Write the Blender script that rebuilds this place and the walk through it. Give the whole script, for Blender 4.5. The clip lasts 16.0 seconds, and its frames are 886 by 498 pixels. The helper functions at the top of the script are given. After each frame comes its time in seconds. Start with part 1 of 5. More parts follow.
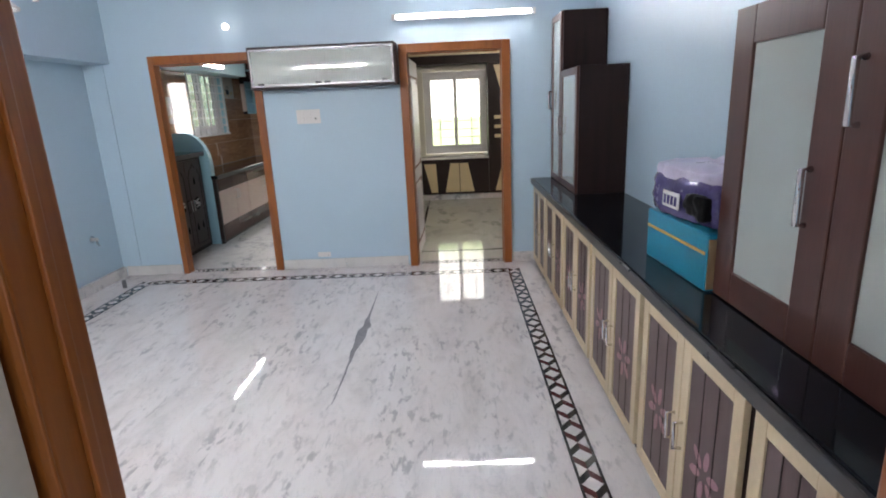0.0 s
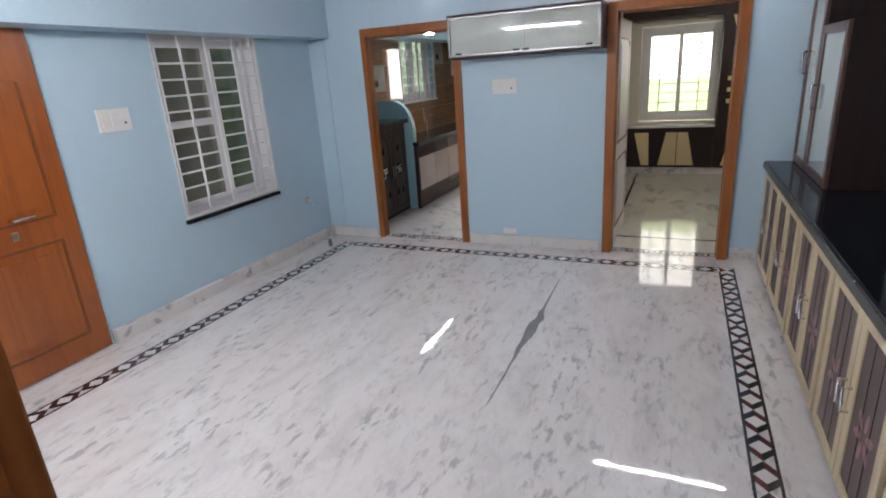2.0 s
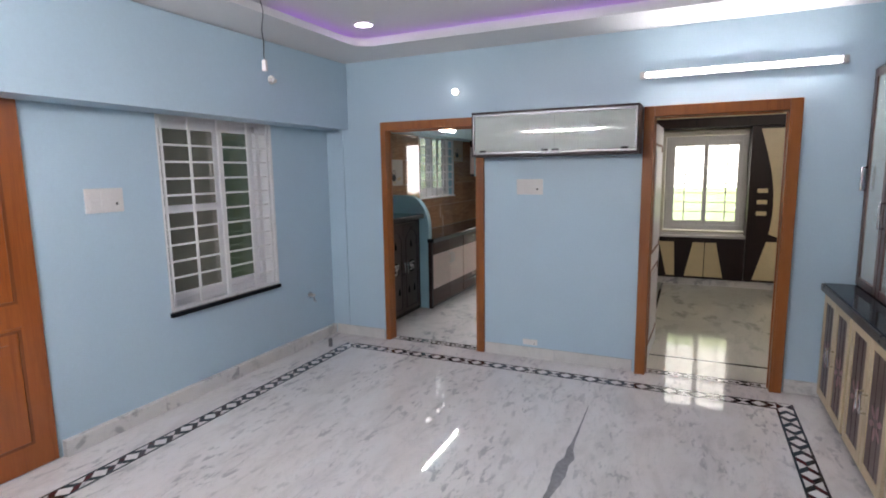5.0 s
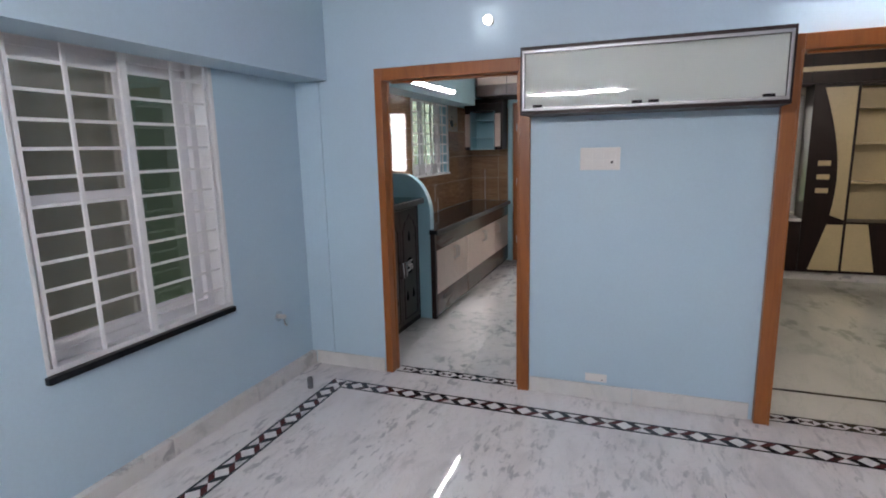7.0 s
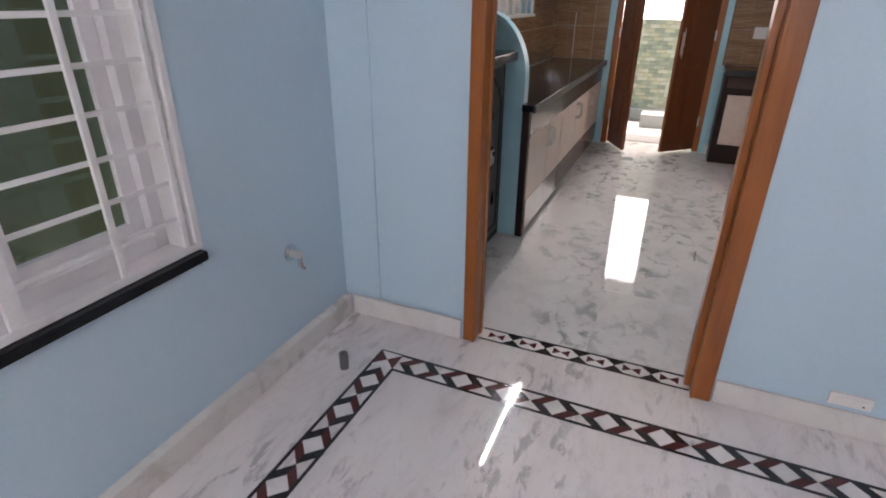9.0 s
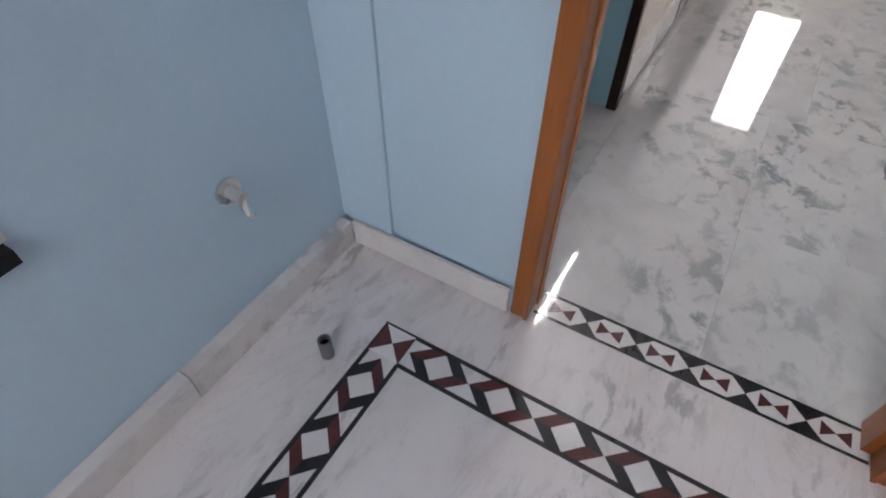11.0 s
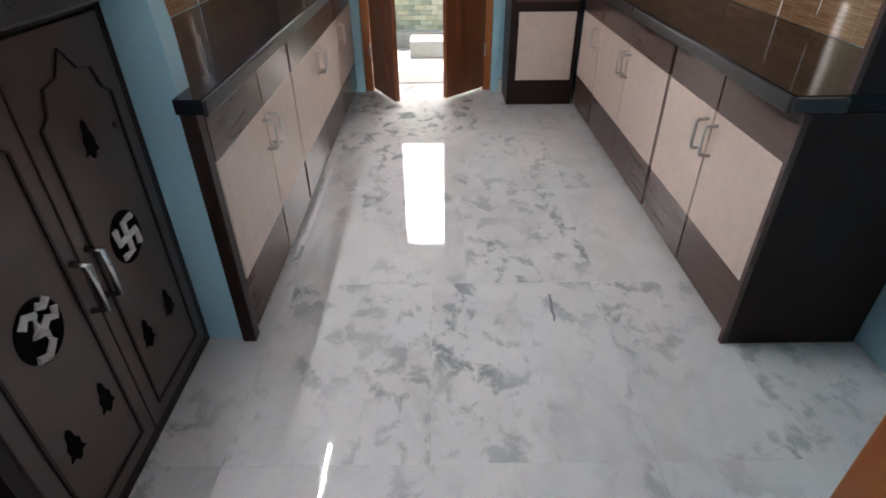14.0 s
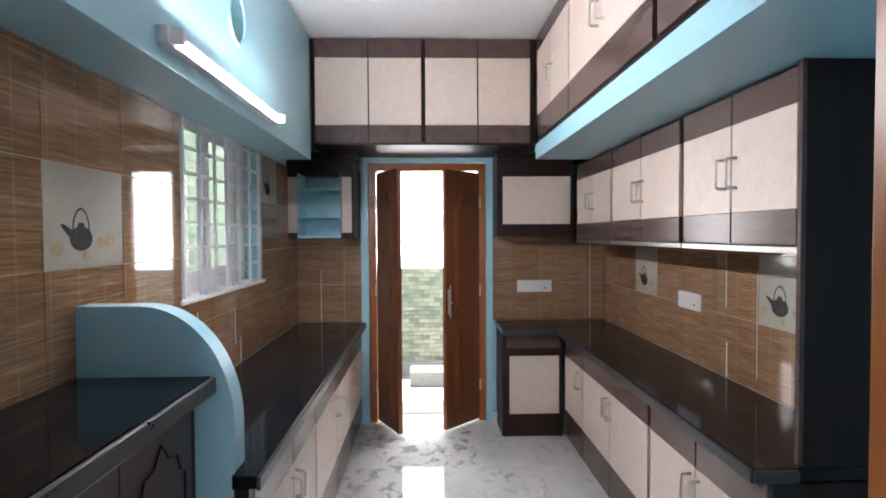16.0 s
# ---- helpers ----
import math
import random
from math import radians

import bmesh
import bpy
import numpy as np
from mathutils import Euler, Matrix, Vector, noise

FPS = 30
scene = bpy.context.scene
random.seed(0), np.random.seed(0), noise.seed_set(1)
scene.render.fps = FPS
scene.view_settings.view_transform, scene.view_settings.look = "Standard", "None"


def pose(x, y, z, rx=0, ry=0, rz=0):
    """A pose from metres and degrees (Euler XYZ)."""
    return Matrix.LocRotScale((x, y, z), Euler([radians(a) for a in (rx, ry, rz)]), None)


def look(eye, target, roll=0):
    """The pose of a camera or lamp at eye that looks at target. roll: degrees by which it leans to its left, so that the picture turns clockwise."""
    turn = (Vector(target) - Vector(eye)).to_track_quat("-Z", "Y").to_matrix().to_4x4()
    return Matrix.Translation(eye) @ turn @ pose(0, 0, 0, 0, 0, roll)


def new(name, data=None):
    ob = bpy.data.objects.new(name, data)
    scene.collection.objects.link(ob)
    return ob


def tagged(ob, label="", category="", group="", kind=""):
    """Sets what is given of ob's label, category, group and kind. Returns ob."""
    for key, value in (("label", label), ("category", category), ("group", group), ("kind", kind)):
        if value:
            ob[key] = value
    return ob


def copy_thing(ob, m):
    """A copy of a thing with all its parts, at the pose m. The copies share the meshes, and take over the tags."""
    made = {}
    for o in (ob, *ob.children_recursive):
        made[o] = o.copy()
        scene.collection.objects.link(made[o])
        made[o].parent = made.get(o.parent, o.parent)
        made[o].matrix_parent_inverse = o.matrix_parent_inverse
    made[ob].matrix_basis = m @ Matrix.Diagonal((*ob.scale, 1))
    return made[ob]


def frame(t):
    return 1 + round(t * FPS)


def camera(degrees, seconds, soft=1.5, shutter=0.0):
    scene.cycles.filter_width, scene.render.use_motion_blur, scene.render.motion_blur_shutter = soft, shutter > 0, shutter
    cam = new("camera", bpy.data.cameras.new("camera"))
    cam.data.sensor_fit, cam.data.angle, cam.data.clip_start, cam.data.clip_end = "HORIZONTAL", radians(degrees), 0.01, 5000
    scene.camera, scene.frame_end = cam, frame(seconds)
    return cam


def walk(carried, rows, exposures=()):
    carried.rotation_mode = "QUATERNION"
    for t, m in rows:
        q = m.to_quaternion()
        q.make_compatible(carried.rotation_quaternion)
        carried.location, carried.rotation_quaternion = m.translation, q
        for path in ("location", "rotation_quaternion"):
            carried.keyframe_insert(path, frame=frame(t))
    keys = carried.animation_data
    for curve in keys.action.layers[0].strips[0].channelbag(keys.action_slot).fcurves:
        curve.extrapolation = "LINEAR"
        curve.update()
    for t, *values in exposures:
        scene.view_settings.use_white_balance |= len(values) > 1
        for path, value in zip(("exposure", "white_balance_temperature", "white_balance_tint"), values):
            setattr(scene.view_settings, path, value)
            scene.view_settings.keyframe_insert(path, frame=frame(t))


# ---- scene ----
cam = camera(79.1, 16.0, soft=1.9)
PATH = [
    (0, (0.053, -0.061, 1.55), (-0.004, 1.871, 1.032), -2.6),
    (0.5, (-0.021, 0.161, 1.659), (-0.108, 2.118, 1.252), -0.7),
    (1, (-0.034, 0.366, 1.609), (-0.517, 2.256, 1.167), -0.8),
    (1.5, (0.066, 0.456, 1.62), (-0.679, 2.18, 0.932), -2.5),
    (2, (0.16, 0.293, 1.651), (-0.622, 2.025, 1.028), -3.9),
    (2.5, (0.272, 0.199, 1.729), (-0.508, 2.019, 1.447), -2.1),
    (3, (0.289, 0.178, 1.732), (-0.479, 2.02, 1.591), -0.9),
    (3.5, (0.291, 0.206, 1.725), (-0.479, 2.048, 1.594), -0.7),
    (4, (0.211, 0.285, 1.69), (-0.591, 2.11, 1.526), -1.0),
    (6.5, (-0.768, 1.577, 1.597), (-1.609, 3.346, 1.193), -0.8),
    (7, (-1.069, 1.856, 1.579), (-1.761, 3.696, 1.211), -1.3),
    (7.5, (-1.305, 2.235, 1.573), (-2.01, 4.081, 1.264), -1.5),
    (8, (-1.584, 2.507, 1.555), (-2.118, 4.407, 1.229), -0.8),
    (8.5, (-1.824, 2.836, 1.503), (-2.393, 4.684, 0.991), -0.9),
    (9, (-2.025, 3.211, 1.422), (-2.747, 4.871, 0.57), 0.4),
    (11.5, (-2.458, 4.285, 1.293), (-3.104, 5.456, -0.195), 2.1),
    (12, (-2.26, 4.349, 1.261), (-2.555, 5.881, 0.01), -0.9),
    (12.5, (-2.254, 4.485, 1.265), (-2.444, 6.066, 0.055), -3.3),
    (13, (-2.309, 4.645, 1.27), (-2.348, 6.246, 0.072), -2.4),
    (13.5, (-2.289, 4.812, 1.25), (-2.252, 6.413, 0.052), -0.7),
    (14, (-2.202, 4.979, 1.28), (-2.194, 6.65, 0.18), -0.5),
    (14.5, (-2.177, 4.982, 1.38), (-2.166, 6.862, 0.698), -0.8),
    (15, (-2.187, 4.978, 1.44), (-2.16, 6.902, 0.895), -0.8),
    (15.5, (-2.237, 4.861, 1.542), (-2.175, 6.841, 1.268), -0.6),
    (16, (-2.295, 4.726, 1.574), (-2.234, 6.724, 1.519), -0.3),
]
EXPO = [(0.0, 1.6, 6750, 17), (1.0, 1.4, 6750, 17), (1.5, 1.3, 6850, 17), (2.0, 1.35, 6800, 17), (2.6, 1.36, 6750, 18), (4.2, 1.36, 6800, 19), (6.4, 1.35, 6700, 19), (8.0, 1.47, 6850, 21), (9.2, 1.5, 7100, 24), (11.4, 1.57, 6750, 19), (12.5, 1.68, 7100, 16), (13.0, 1.7, 7000, 18), (13.5, 1.75, 6850, 18), (14.5, 1.79, 6600, 20), (15.0, 1.92, 6500, 19), (15.5, 1.98, 6450, 18), (16.0, 1.98, 6450, 18)]
walk(cam, [(t, look(eye, target, roll)) for t, eye, target, roll in PATH], EXPO)
SKY, SUN, TUBE, STUBE, BED_FILL, KTUBE, SPOT, COVE = 0.15, 4.2, 46.0, 450.0, 70.0, 102.0, 7.0, 0.9

# ---- world, lights ----
world = bpy.data.worlds.new("sky_world")
scene.world = world
world.use_nodes = True
wn = world.node_tree.nodes
sky = wn.new("ShaderNodeTexSky")
sky.sky_type, sky.sun_disc = "NISHITA", False
sky.sun_elevation, sky.sun_rotation = radians(77), radians(5)
wn["Background"].inputs[1].default_value = SKY
world.node_tree.links.new(sky.outputs[0], wn["Background"].inputs[0])
sun = new("sun", bpy.data.lights.new("sun", "SUN"))
sun.data.energy, sun.data.angle, sun.data.color = SUN, radians(0.6), (1.0, 0.95, 0.87)
sun.matrix_world = look((-1.9, 13.2, 14), (-2.2, 10, 0))


# ---- materials ----
def material(name):
    m = bpy.data.materials.new(name)
    m.use_nodes = True
    nt = m.node_tree
    return m, nt, nt.nodes["Principled BSDF"]


def coords(nt, scale=(1, 1, 1), rot=(0, 0, 0), kind="world"):
    """Real-size coordinates: world position or the object's own."""
    if kind == "world":
        src = nt.nodes.new("ShaderNodeNewGeometry").outputs["Position"]
    else:
        src = nt.nodes.new("ShaderNodeTexCoord").outputs["Object"]
    mp = nt.nodes.new("ShaderNodeMapping")
    mp.inputs["Scale"].default_value = scale
    mp.inputs["Rotation"].default_value = rot
    nt.links.new(src, mp.inputs["Vector"])
    return mp.outputs[0]


def noise_tex(nt, vec, scale, detail=4, rough=0.55, distort=0.0):
    n = nt.nodes.new("ShaderNodeTexNoise")
    n.inputs["Scale"].default_value = scale
    n.inputs["Detail"].default_value = detail
    n.inputs["Roughness"].default_value = rough
    n.inputs["Distortion"].default_value = distort
    nt.links.new(vec, n.inputs["Vector"])
    return n.outputs["Fac"]


def ramp(nt, fac, stops):
    r = nt.nodes.new("ShaderNodeValToRGB")
    e = r.color_ramp.elements
    e[0].position, e[0].color = stops[0][0], (*stops[0][1], 1)
    e[1].position, e[1].color = stops[-1][0], (*stops[-1][1], 1)
    for p, c in stops[1:-1]:
        q = e.new(p)
        q.color = (*c, 1)
    nt.links.new(fac, r.inputs[0])
    return r.outputs[0]


def mixc(nt, fac, a, b, mode="MIX"):
    m = nt.nodes.new("ShaderNodeMix")
    m.data_type, m.blend_type = "RGBA", mode
    for sock, v in ((m.inputs[0], fac), (m.inputs[6], a), (m.inputs[7], b)):
        if isinstance(v, (int, float)):
            sock.default_value = v
        elif isinstance(v, tuple):
            sock.default_value = (*v, 1)
        else:
            nt.links.new(v, sock)
    return m.outputs[2]


def bump(nt, bsdf, fac, strength, dist=0.002):
    b = nt.nodes.new("ShaderNodeBump")
    b.inputs["Strength"].default_value = strength
    b.inputs["Distance"].default_value = dist
    nt.links.new(fac, b.inputs["Height"])
    nt.links.new(b.outputs[0], bsdf.inputs["Normal"])


def shade(c, k):
    return tuple(min(1.0, v * k) for v in c)


def surface(name, col, rough, var=0.12, coarse=1.6, fine=30, metal=0.0, bmp=0.1, coat=0.0, stretch=(1, 1, 1), kind="world", rvar=0.08):
    """A plain surface with variation at two scales, gloss variation and fine relief."""
    m, nt, p = material(name)
    v = coords(nt, stretch, kind=kind)
    a, b = noise_tex(nt, v, coarse, 3), noise_tex(nt, v, fine, 5)
    c1 = ramp(nt, a, [(0.3, shade(col, 1 - var)), (0.7, shade(col, 1 + var))])
    c2 = mixc(nt, 0.35, c1, ramp(nt, b, [(0.35, shade(col, 1 - 1.3 * var)), (0.65, shade(col, 1 + 1.1 * var))]))
    nt.links.new(c2, p.inputs["Base Color"])
    mr = nt.nodes.new("ShaderNodeMapRange")
    mr.inputs[3].default_value, mr.inputs[4].default_value = max(0.02, rough - rvar), min(1, rough + rvar)
    nt.links.new(a, mr.inputs[0])
    nt.links.new(mr.outputs[0], p.inputs["Roughness"])
    p.inputs["Metallic"].default_value = metal
    p.inputs["Coat Weight"].default_value = coat
    p.inputs["Coat Roughness"].default_value = 0.12
    if bmp:
        bump(nt, p, b, bmp)
    return m


def wood(name, col, dark, rough, axis=2, bands=9.0, coat=0.25):
    """Grain drawn out along one axis."""
    m, nt, p = material(name)
    s = [1.0, 1.0, 1.0]
    s[axis] = 0.06
    v = coords(nt, tuple(s))
    big = noise_tex(nt, v, bands, 6, 0.6, 1.2)
    small = noise_tex(nt, v, bands * 14, 3, 0.5)
    c = mixc(nt, 0.3, ramp(nt, big, [(0.3, dark), (0.5, shade(col, 0.9)), (0.72, col)]), ramp(nt, small, [(0.35, dark), (0.7, col)]))
    nt.links.new(c, p.inputs["Base Color"])
    p.inputs["Roughness"].default_value = rough
    p.inputs["Coat Weight"].default_value = coat
    p.inputs["Coat Roughness"].default_value = 0.15
    bump(nt, p, small, 0.12, 0.001)
    return m


def marble(name, base, vein, rough, turn, stretch, scale, amount, tint, kind="world", per_piece=False, soft_edge=0.09, thr=0.53, lines=0.22):
    """Polished white marble: clustered grey flecks drawn out along one way, broad clouds and thin veins."""
    m, nt, p = material(name)
    v = coords(nt, stretch, (0, 0, turn), kind)
    if per_piece:
        info = nt.nodes.new("ShaderNodeObjectInfo")
        off = nt.nodes.new("ShaderNodeVectorMath")
        off.operation = "SCALE"
        cmb = nt.nodes.new("ShaderNodeCombineXYZ")
        for k in range(2):
            nt.links.new(info.outputs["Random"], cmb.inputs[k])
        nt.links.new(cmb.outputs[0], off.inputs[0])
        off.inputs["Scale"].default_value = 37.0
        add = nt.nodes.new("ShaderNodeVectorMath")
        nt.links.new(v, add.inputs[0])
        nt.links.new(off.outputs[0], add.inputs[1])
        v = add.outputs[0]
    fleck = noise_tex(nt, v, scale, 5, 0.62, 0.35)
    group = noise_tex(nt, v, scale * 0.16, 2, 0.5)
    mask = nt.nodes.new("ShaderNodeMath")
    mask.operation = "MULTIPLY"
    f1 = ramp(nt, fleck, [(thr, (0, 0, 0)), (thr + soft_edge, (1, 1, 1))])
    g1 = ramp(nt, group, [(0.40, (0, 0, 0)), (0.58, (1, 1, 1))])
    nt.links.new(f1, mask.inputs[0])
    nt.links.new(g1, mask.inputs[1])
    amt = nt.nodes.new("ShaderNodeMath")
    amt.operation = "MULTIPLY"
    nt.links.new(mask.outputs[0], amt.inputs[0])
    amt.inputs[1].default_value = amount
    if per_piece:
        # each slab carries its own share of flecks
        share = ramp(nt, info.outputs["Random"], [(0.0, (0.2,) * 3), (0.3, (1.0,) * 3), (0.5, (0.3,) * 3), (0.75, (1.0,) * 3), (1.0, (0.7,) * 3)])
        nt.links.new(share, amt.inputs[1])
    cloud = noise_tex(nt, v, scale * 0.28, 5, 0.6, 0.8)
    c = ramp(nt, cloud, [(0.3, shade(base, 0.86)), (0.5, base), (0.7, tint)])
    wv = noise_tex(nt, v, scale * 0.22, 7, 0.62, 2.2)
    line = ramp(nt, wv, [(0.487, (0, 0, 0)), (0.499, (1, 1, 1)), (0.512, (0, 0, 0))])
    c = mixc(nt, amt.outputs[0], c, vein)
    lm = nt.nodes.new("ShaderNodeMath")
    lm.operation = "MULTIPLY"
    nt.links.new(line, lm.inputs[0])
    lm.inputs[1].default_value = lines
    c = mixc(nt, lm.outputs[0], c, shade(vein, 1.3))
    nt.links.new(c, p.inputs["Base Color"])
    p.inputs["Roughness"].default_value = rough
    p.inputs["Specular IOR Level"].default_value = 0.5
    bump(nt, p, noise_tex(nt, coords(nt), 9.0, 2), 0.06, 0.004)
    return m


def emitter(name, col, strength):
    m, nt, p = material(name)
    p.inputs["Base Color"].default_value = (*shade(col, 0.9), 1)
    p.inputs["Emission Color"].default_value = (*col, 1)
    p.inputs["Emission Strength"].default_value = strength
    return m


def bamboo_tile():
    """Glazed tile printed with a woven cane blind: fine level straws, broader tone bands, thin upright threads."""
    m, nt, p = material("cane_print_tile")
    v = coords(nt, (1, 1, 1))
    vs = coords(nt, (1.7, 1.7, 52))
    straw = noise_tex(nt, vs, 3.0, 4, 0.68)
    vb = coords(nt, (0.35, 0.35, 7))
    band = noise_tex(nt, vb, 3.0, 3)
    info = nt.nodes.new("ShaderNodeObjectInfo")
    c = ramp(nt, straw, [(0.30, (0.075, 0.034, 0.016)), (0.44, (0.215, 0.11, 0.054)), (0.57, (0.35, 0.205, 0.11)), (0.70, (0.62, 0.44, 0.28))])
    c = mixc(nt, 0.33, c, ramp(nt, band, [(0.3, (0.19, 0.095, 0.047)), (0.7, (0.44, 0.27, 0.15))]))
    sep = nt.nodes.new("ShaderNodeSeparateXYZ")
    nt.links.new(v, sep.inputs[0])
    chain = sep.outputs[0]
    for op, other in (("ADD", sep.outputs[1]), ("MULTIPLY", 7.9), ("FRACT", None)):
        q = nt.nodes.new("ShaderNodeMath")
        q.operation = op
        nt.links.new(chain, q.inputs[0])
        if isinstance(other, float):
            q.inputs[1].default_value = other
        elif other is not None:
            nt.links.new(other, q.inputs[1])
        chain = q.outputs[0]
    thread = ramp(nt, chain, [(0.0, (0.32, 0.32, 0.32)), (0.035, (0.24, 0.24, 0.24)), (0.06, (0, 0, 0))])
    c = mixc(nt, thread, c, (0.50, 0.40, 0.29))
    c = mixc(nt, 0.18, c, ramp(nt, info.outputs["Random"], [(0.0, (0.1, 0.05, 0.025)), (1.0, (0.36, 0.23, 0.13))]))
    nt.links.new(c, p.inputs["Base Color"])
    p.inputs["Roughness"].default_value = 0.05
    p.inputs["Specular IOR Level"].default_value = 0.6
    wob = noise_tex(nt, v, 9.0, 2)
    bump(nt, p, wob, 0.03, 0.004)
    return m


def glass(name, col, rough, trans=1.0):
    m, nt, p = material(name)
    p.inputs["Base Color"].default_value = (*col, 1)
    p.inputs["Roughness"].default_value = rough
    p.inputs["Transmission Weight"].default_value = trans
    p.inputs["IOR"].default_value = 1.45
    return m


BLUE = surface("pale_blue_paint", (0.46, 0.605, 0.695), 0.42, 0.035, 0.9, 60, bmp=0.05, rvar=0.05)
KBLUE = surface("sky_blue_kitchen_paint", (0.325, 0.57, 0.645), 0.38, 0.04, 0.9, 60, bmp=0.05)
WHITE = surface("white_ceiling_paint", (0.70, 0.69, 0.685), 0.5, 0.03, 0.8, 50, bmp=0.05)
CREAM_WALL = surface("cream_wall_paint", (0.65, 0.62, 0.54), 0.55, 0.06, 1.2, 50)
FLOOR_M = marble("hall_marble", (0.71, 0.675, 0.655), (0.22, 0.225, 0.235), 0.035, radians(7), (1.0, 0.36, 1), 21.0, 0.55, (0.74, 0.715, 0.70))
SLAB_M = marble("kitchen_marble", (0.63, 0.625, 0.61), (0.235, 0.265, 0.265), 0.03, radians(30), (1.0, 0.78, 1), 11.0, 0.95, (0.68, 0.67, 0.65), per_piece=True, soft_edge=0.10, thr=0.505, lines=0.1)
BED_M = marble("bedroom_marble", (0.62, 0.615, 0.54), (0.27, 0.30, 0.25), 0.07, radians(-35), (1.0, 0.5, 1), 4.5, 0.8, (0.68, 0.66, 0.58))
SKIRT_M = marble("skirting_marble", (0.69, 0.665, 0.64), (0.34, 0.33, 0.33), 0.16, 0.3, (1, 1, 1), 7.0, 0.55, (0.68, 0.65, 0.61), per_piece=True)
INLAY_W = marble("white_inlay_marble", (0.74, 0.72, 0.70), (0.5, 0.5, 0.5), 0.08, 0.3, (1, 1, 1), 9.0, 0.3, (0.78, 0.76, 0.74))
INLAY_K = surface("black_inlay_stone", (0.018, 0.017, 0.018), 0.09, 0.3, 4, 60, bmp=0)
INLAY_R = surface("maroon_inlay_stone", (0.085, 0.024, 0.024), 0.09, 0.3, 5, 70, bmp=0)
VEIN = surface("grey_marble_vein", (0.25, 0.24, 0.25), 0.08, 0.25, 5, 40, bmp=0)
TEAK = wood("varnished_teak_frame", (0.35, 0.108, 0.02), (0.20, 0.052, 0.010), 0.34, coat=0.0)
TEAK_DK = wood("dark_varnished_door", (0.37, 0.10, 0.019), (0.22, 0.05, 0.010), 0.3)
WENGE = wood("dark_wenge_laminate", (0.024, 0.011, 0.0095), (0.012, 0.006, 0.0055), 0.42, coat=0.0)
WENGE_L = wood("brown_laminate_band", (0.105, 0.066, 0.058), (0.066, 0.038, 0.033), 0.24, axis=1, coat=0.0)
CREAM = surface("cream_laminate", (0.62, 0.495, 0.425), 0.38, 0.07, 18, 46, bmp=0.02, rvar=0.015)
IVORY = surface("ivory_painted_frame", (0.60, 0.485, 0.315), 0.4, 0.07, 4, 50, bmp=0.04)
PLUM = wood("plum_brown_panel", (0.115, 0.07, 0.068), (0.075, 0.042, 0.044), 0.35, coat=0.0)
PINK = surface("pink_flower_decal", (0.36, 0.19, 0.21), 0.4, 0.15, 20, 90, bmp=0)
GRANITE = surface("black_granite", (0.0075, 0.0095, 0.0125), 0.075, 0.35, 18, 220, bmp=0.0, rvar=0.02)
GRANITE.node_tree.nodes["Principled BSDF"].inputs["Specular IOR Level"].default_value = 0.19
VOID = surface("black_plate_and_hole_dark", (0.003, 0.003, 0.003), 0.9, 0.2, 8, 60, bmp=0)
VOID.node_tree.nodes["Principled BSDF"].inputs["Specular IOR Level"].default_value = 0.05
EDGE = surface("polished_granite_edge", (0.028, 0.028, 0.03), 0.3, 0.25, 12, 160, bmp=0.02)
STEEL = surface("brushed_steel", (0.66, 0.64, 0.62), 0.36, 0.05, 6, 80, metal=1.0, bmp=0.02)
ALU = surface("dull_aluminium", (0.38, 0.37, 0.37), 0.42, 0.06, 6, 80, metal=1.0, bmp=0.02)
PVC = surface("grey_plastic_pipe", (0.13, 0.13, 0.14), 0.4, 0.08, 8, 60, bmp=0.03)
VENT_M = surface("dark_teal_enamel", (0.10, 0.30, 0.35), 0.4, 0.08, 8, 60, bmp=0.03)
CHROME = surface("chrome", (0.75, 0.75, 0.76), 0.08, 0.04, 6, 60, metal=1.0, bmp=0)
UPVC = surface("white_window_profile", (0.74, 0.73, 0.74), 0.35, 0.04, 3, 50, bmp=0.03)
GRILL = surface("white_enamelled_iron", (0.76, 0.755, 0.75), 0.3, 0.05, 6, 60, bmp=0.06)
PLATE = surface("white_switch_plastic", (0.74, 0.71, 0.69), 0.32, 0.03, 4, 60, bmp=0)
BLACK = surface("black_plastic", (0.006, 0.006, 0.006), 0.4, 0.2, 6, 60, bmp=0)
BLOCK = surface("brown_gloss_laminate", (0.21, 0.125, 0.105), 0.22, 0.12, 3, 40, bmp=0)
OAK = wood("honey_wood_edge", (0.42, 0.19, 0.05), (0.24, 0.09, 0.022), 0.35, axis=0)
GLASS = glass("clear_window_glass", (0.93, 0.97, 0.95), 0.0)
FROST = glass("frosted_cabinet_glass", (0.77, 0.82, 0.75), 0.6, 0.35)
FROST.node_tree.nodes["Principled BSDF"].inputs["Specular IOR Level"].default_value = 0.0
FROST.node_tree.nodes["Principled BSDF"].inputs["Coat Weight"].default_value = 1.0
FROST.node_tree.nodes["Principled BSDF"].inputs["Coat Roughness"].default_value = 0.02
DUSTY_GLASS = glass("dusty_window_glass", (0.47, 0.45, 0.39), 0.22, 0.75)
# the pale diffuse share imitates room reflections on the cabinet glass
DISPLAY_GLASS = glass("reflection_paled_glass", (0.80, 0.86, 0.83), 0.03, 0.68)
for m_, lev in ((WENGE, 0.22), (WENGE_L, 0.5), (BLACK, 0.12)):
    m_.node_tree.nodes["Principled BSDF"].inputs["Specular IOR Level"].default_value = lev
TILE = bamboo_tile()
GROUT = surface("pale_grout", (0.58, 0.50, 0.41), 0.7, 0.1, 20, 80)
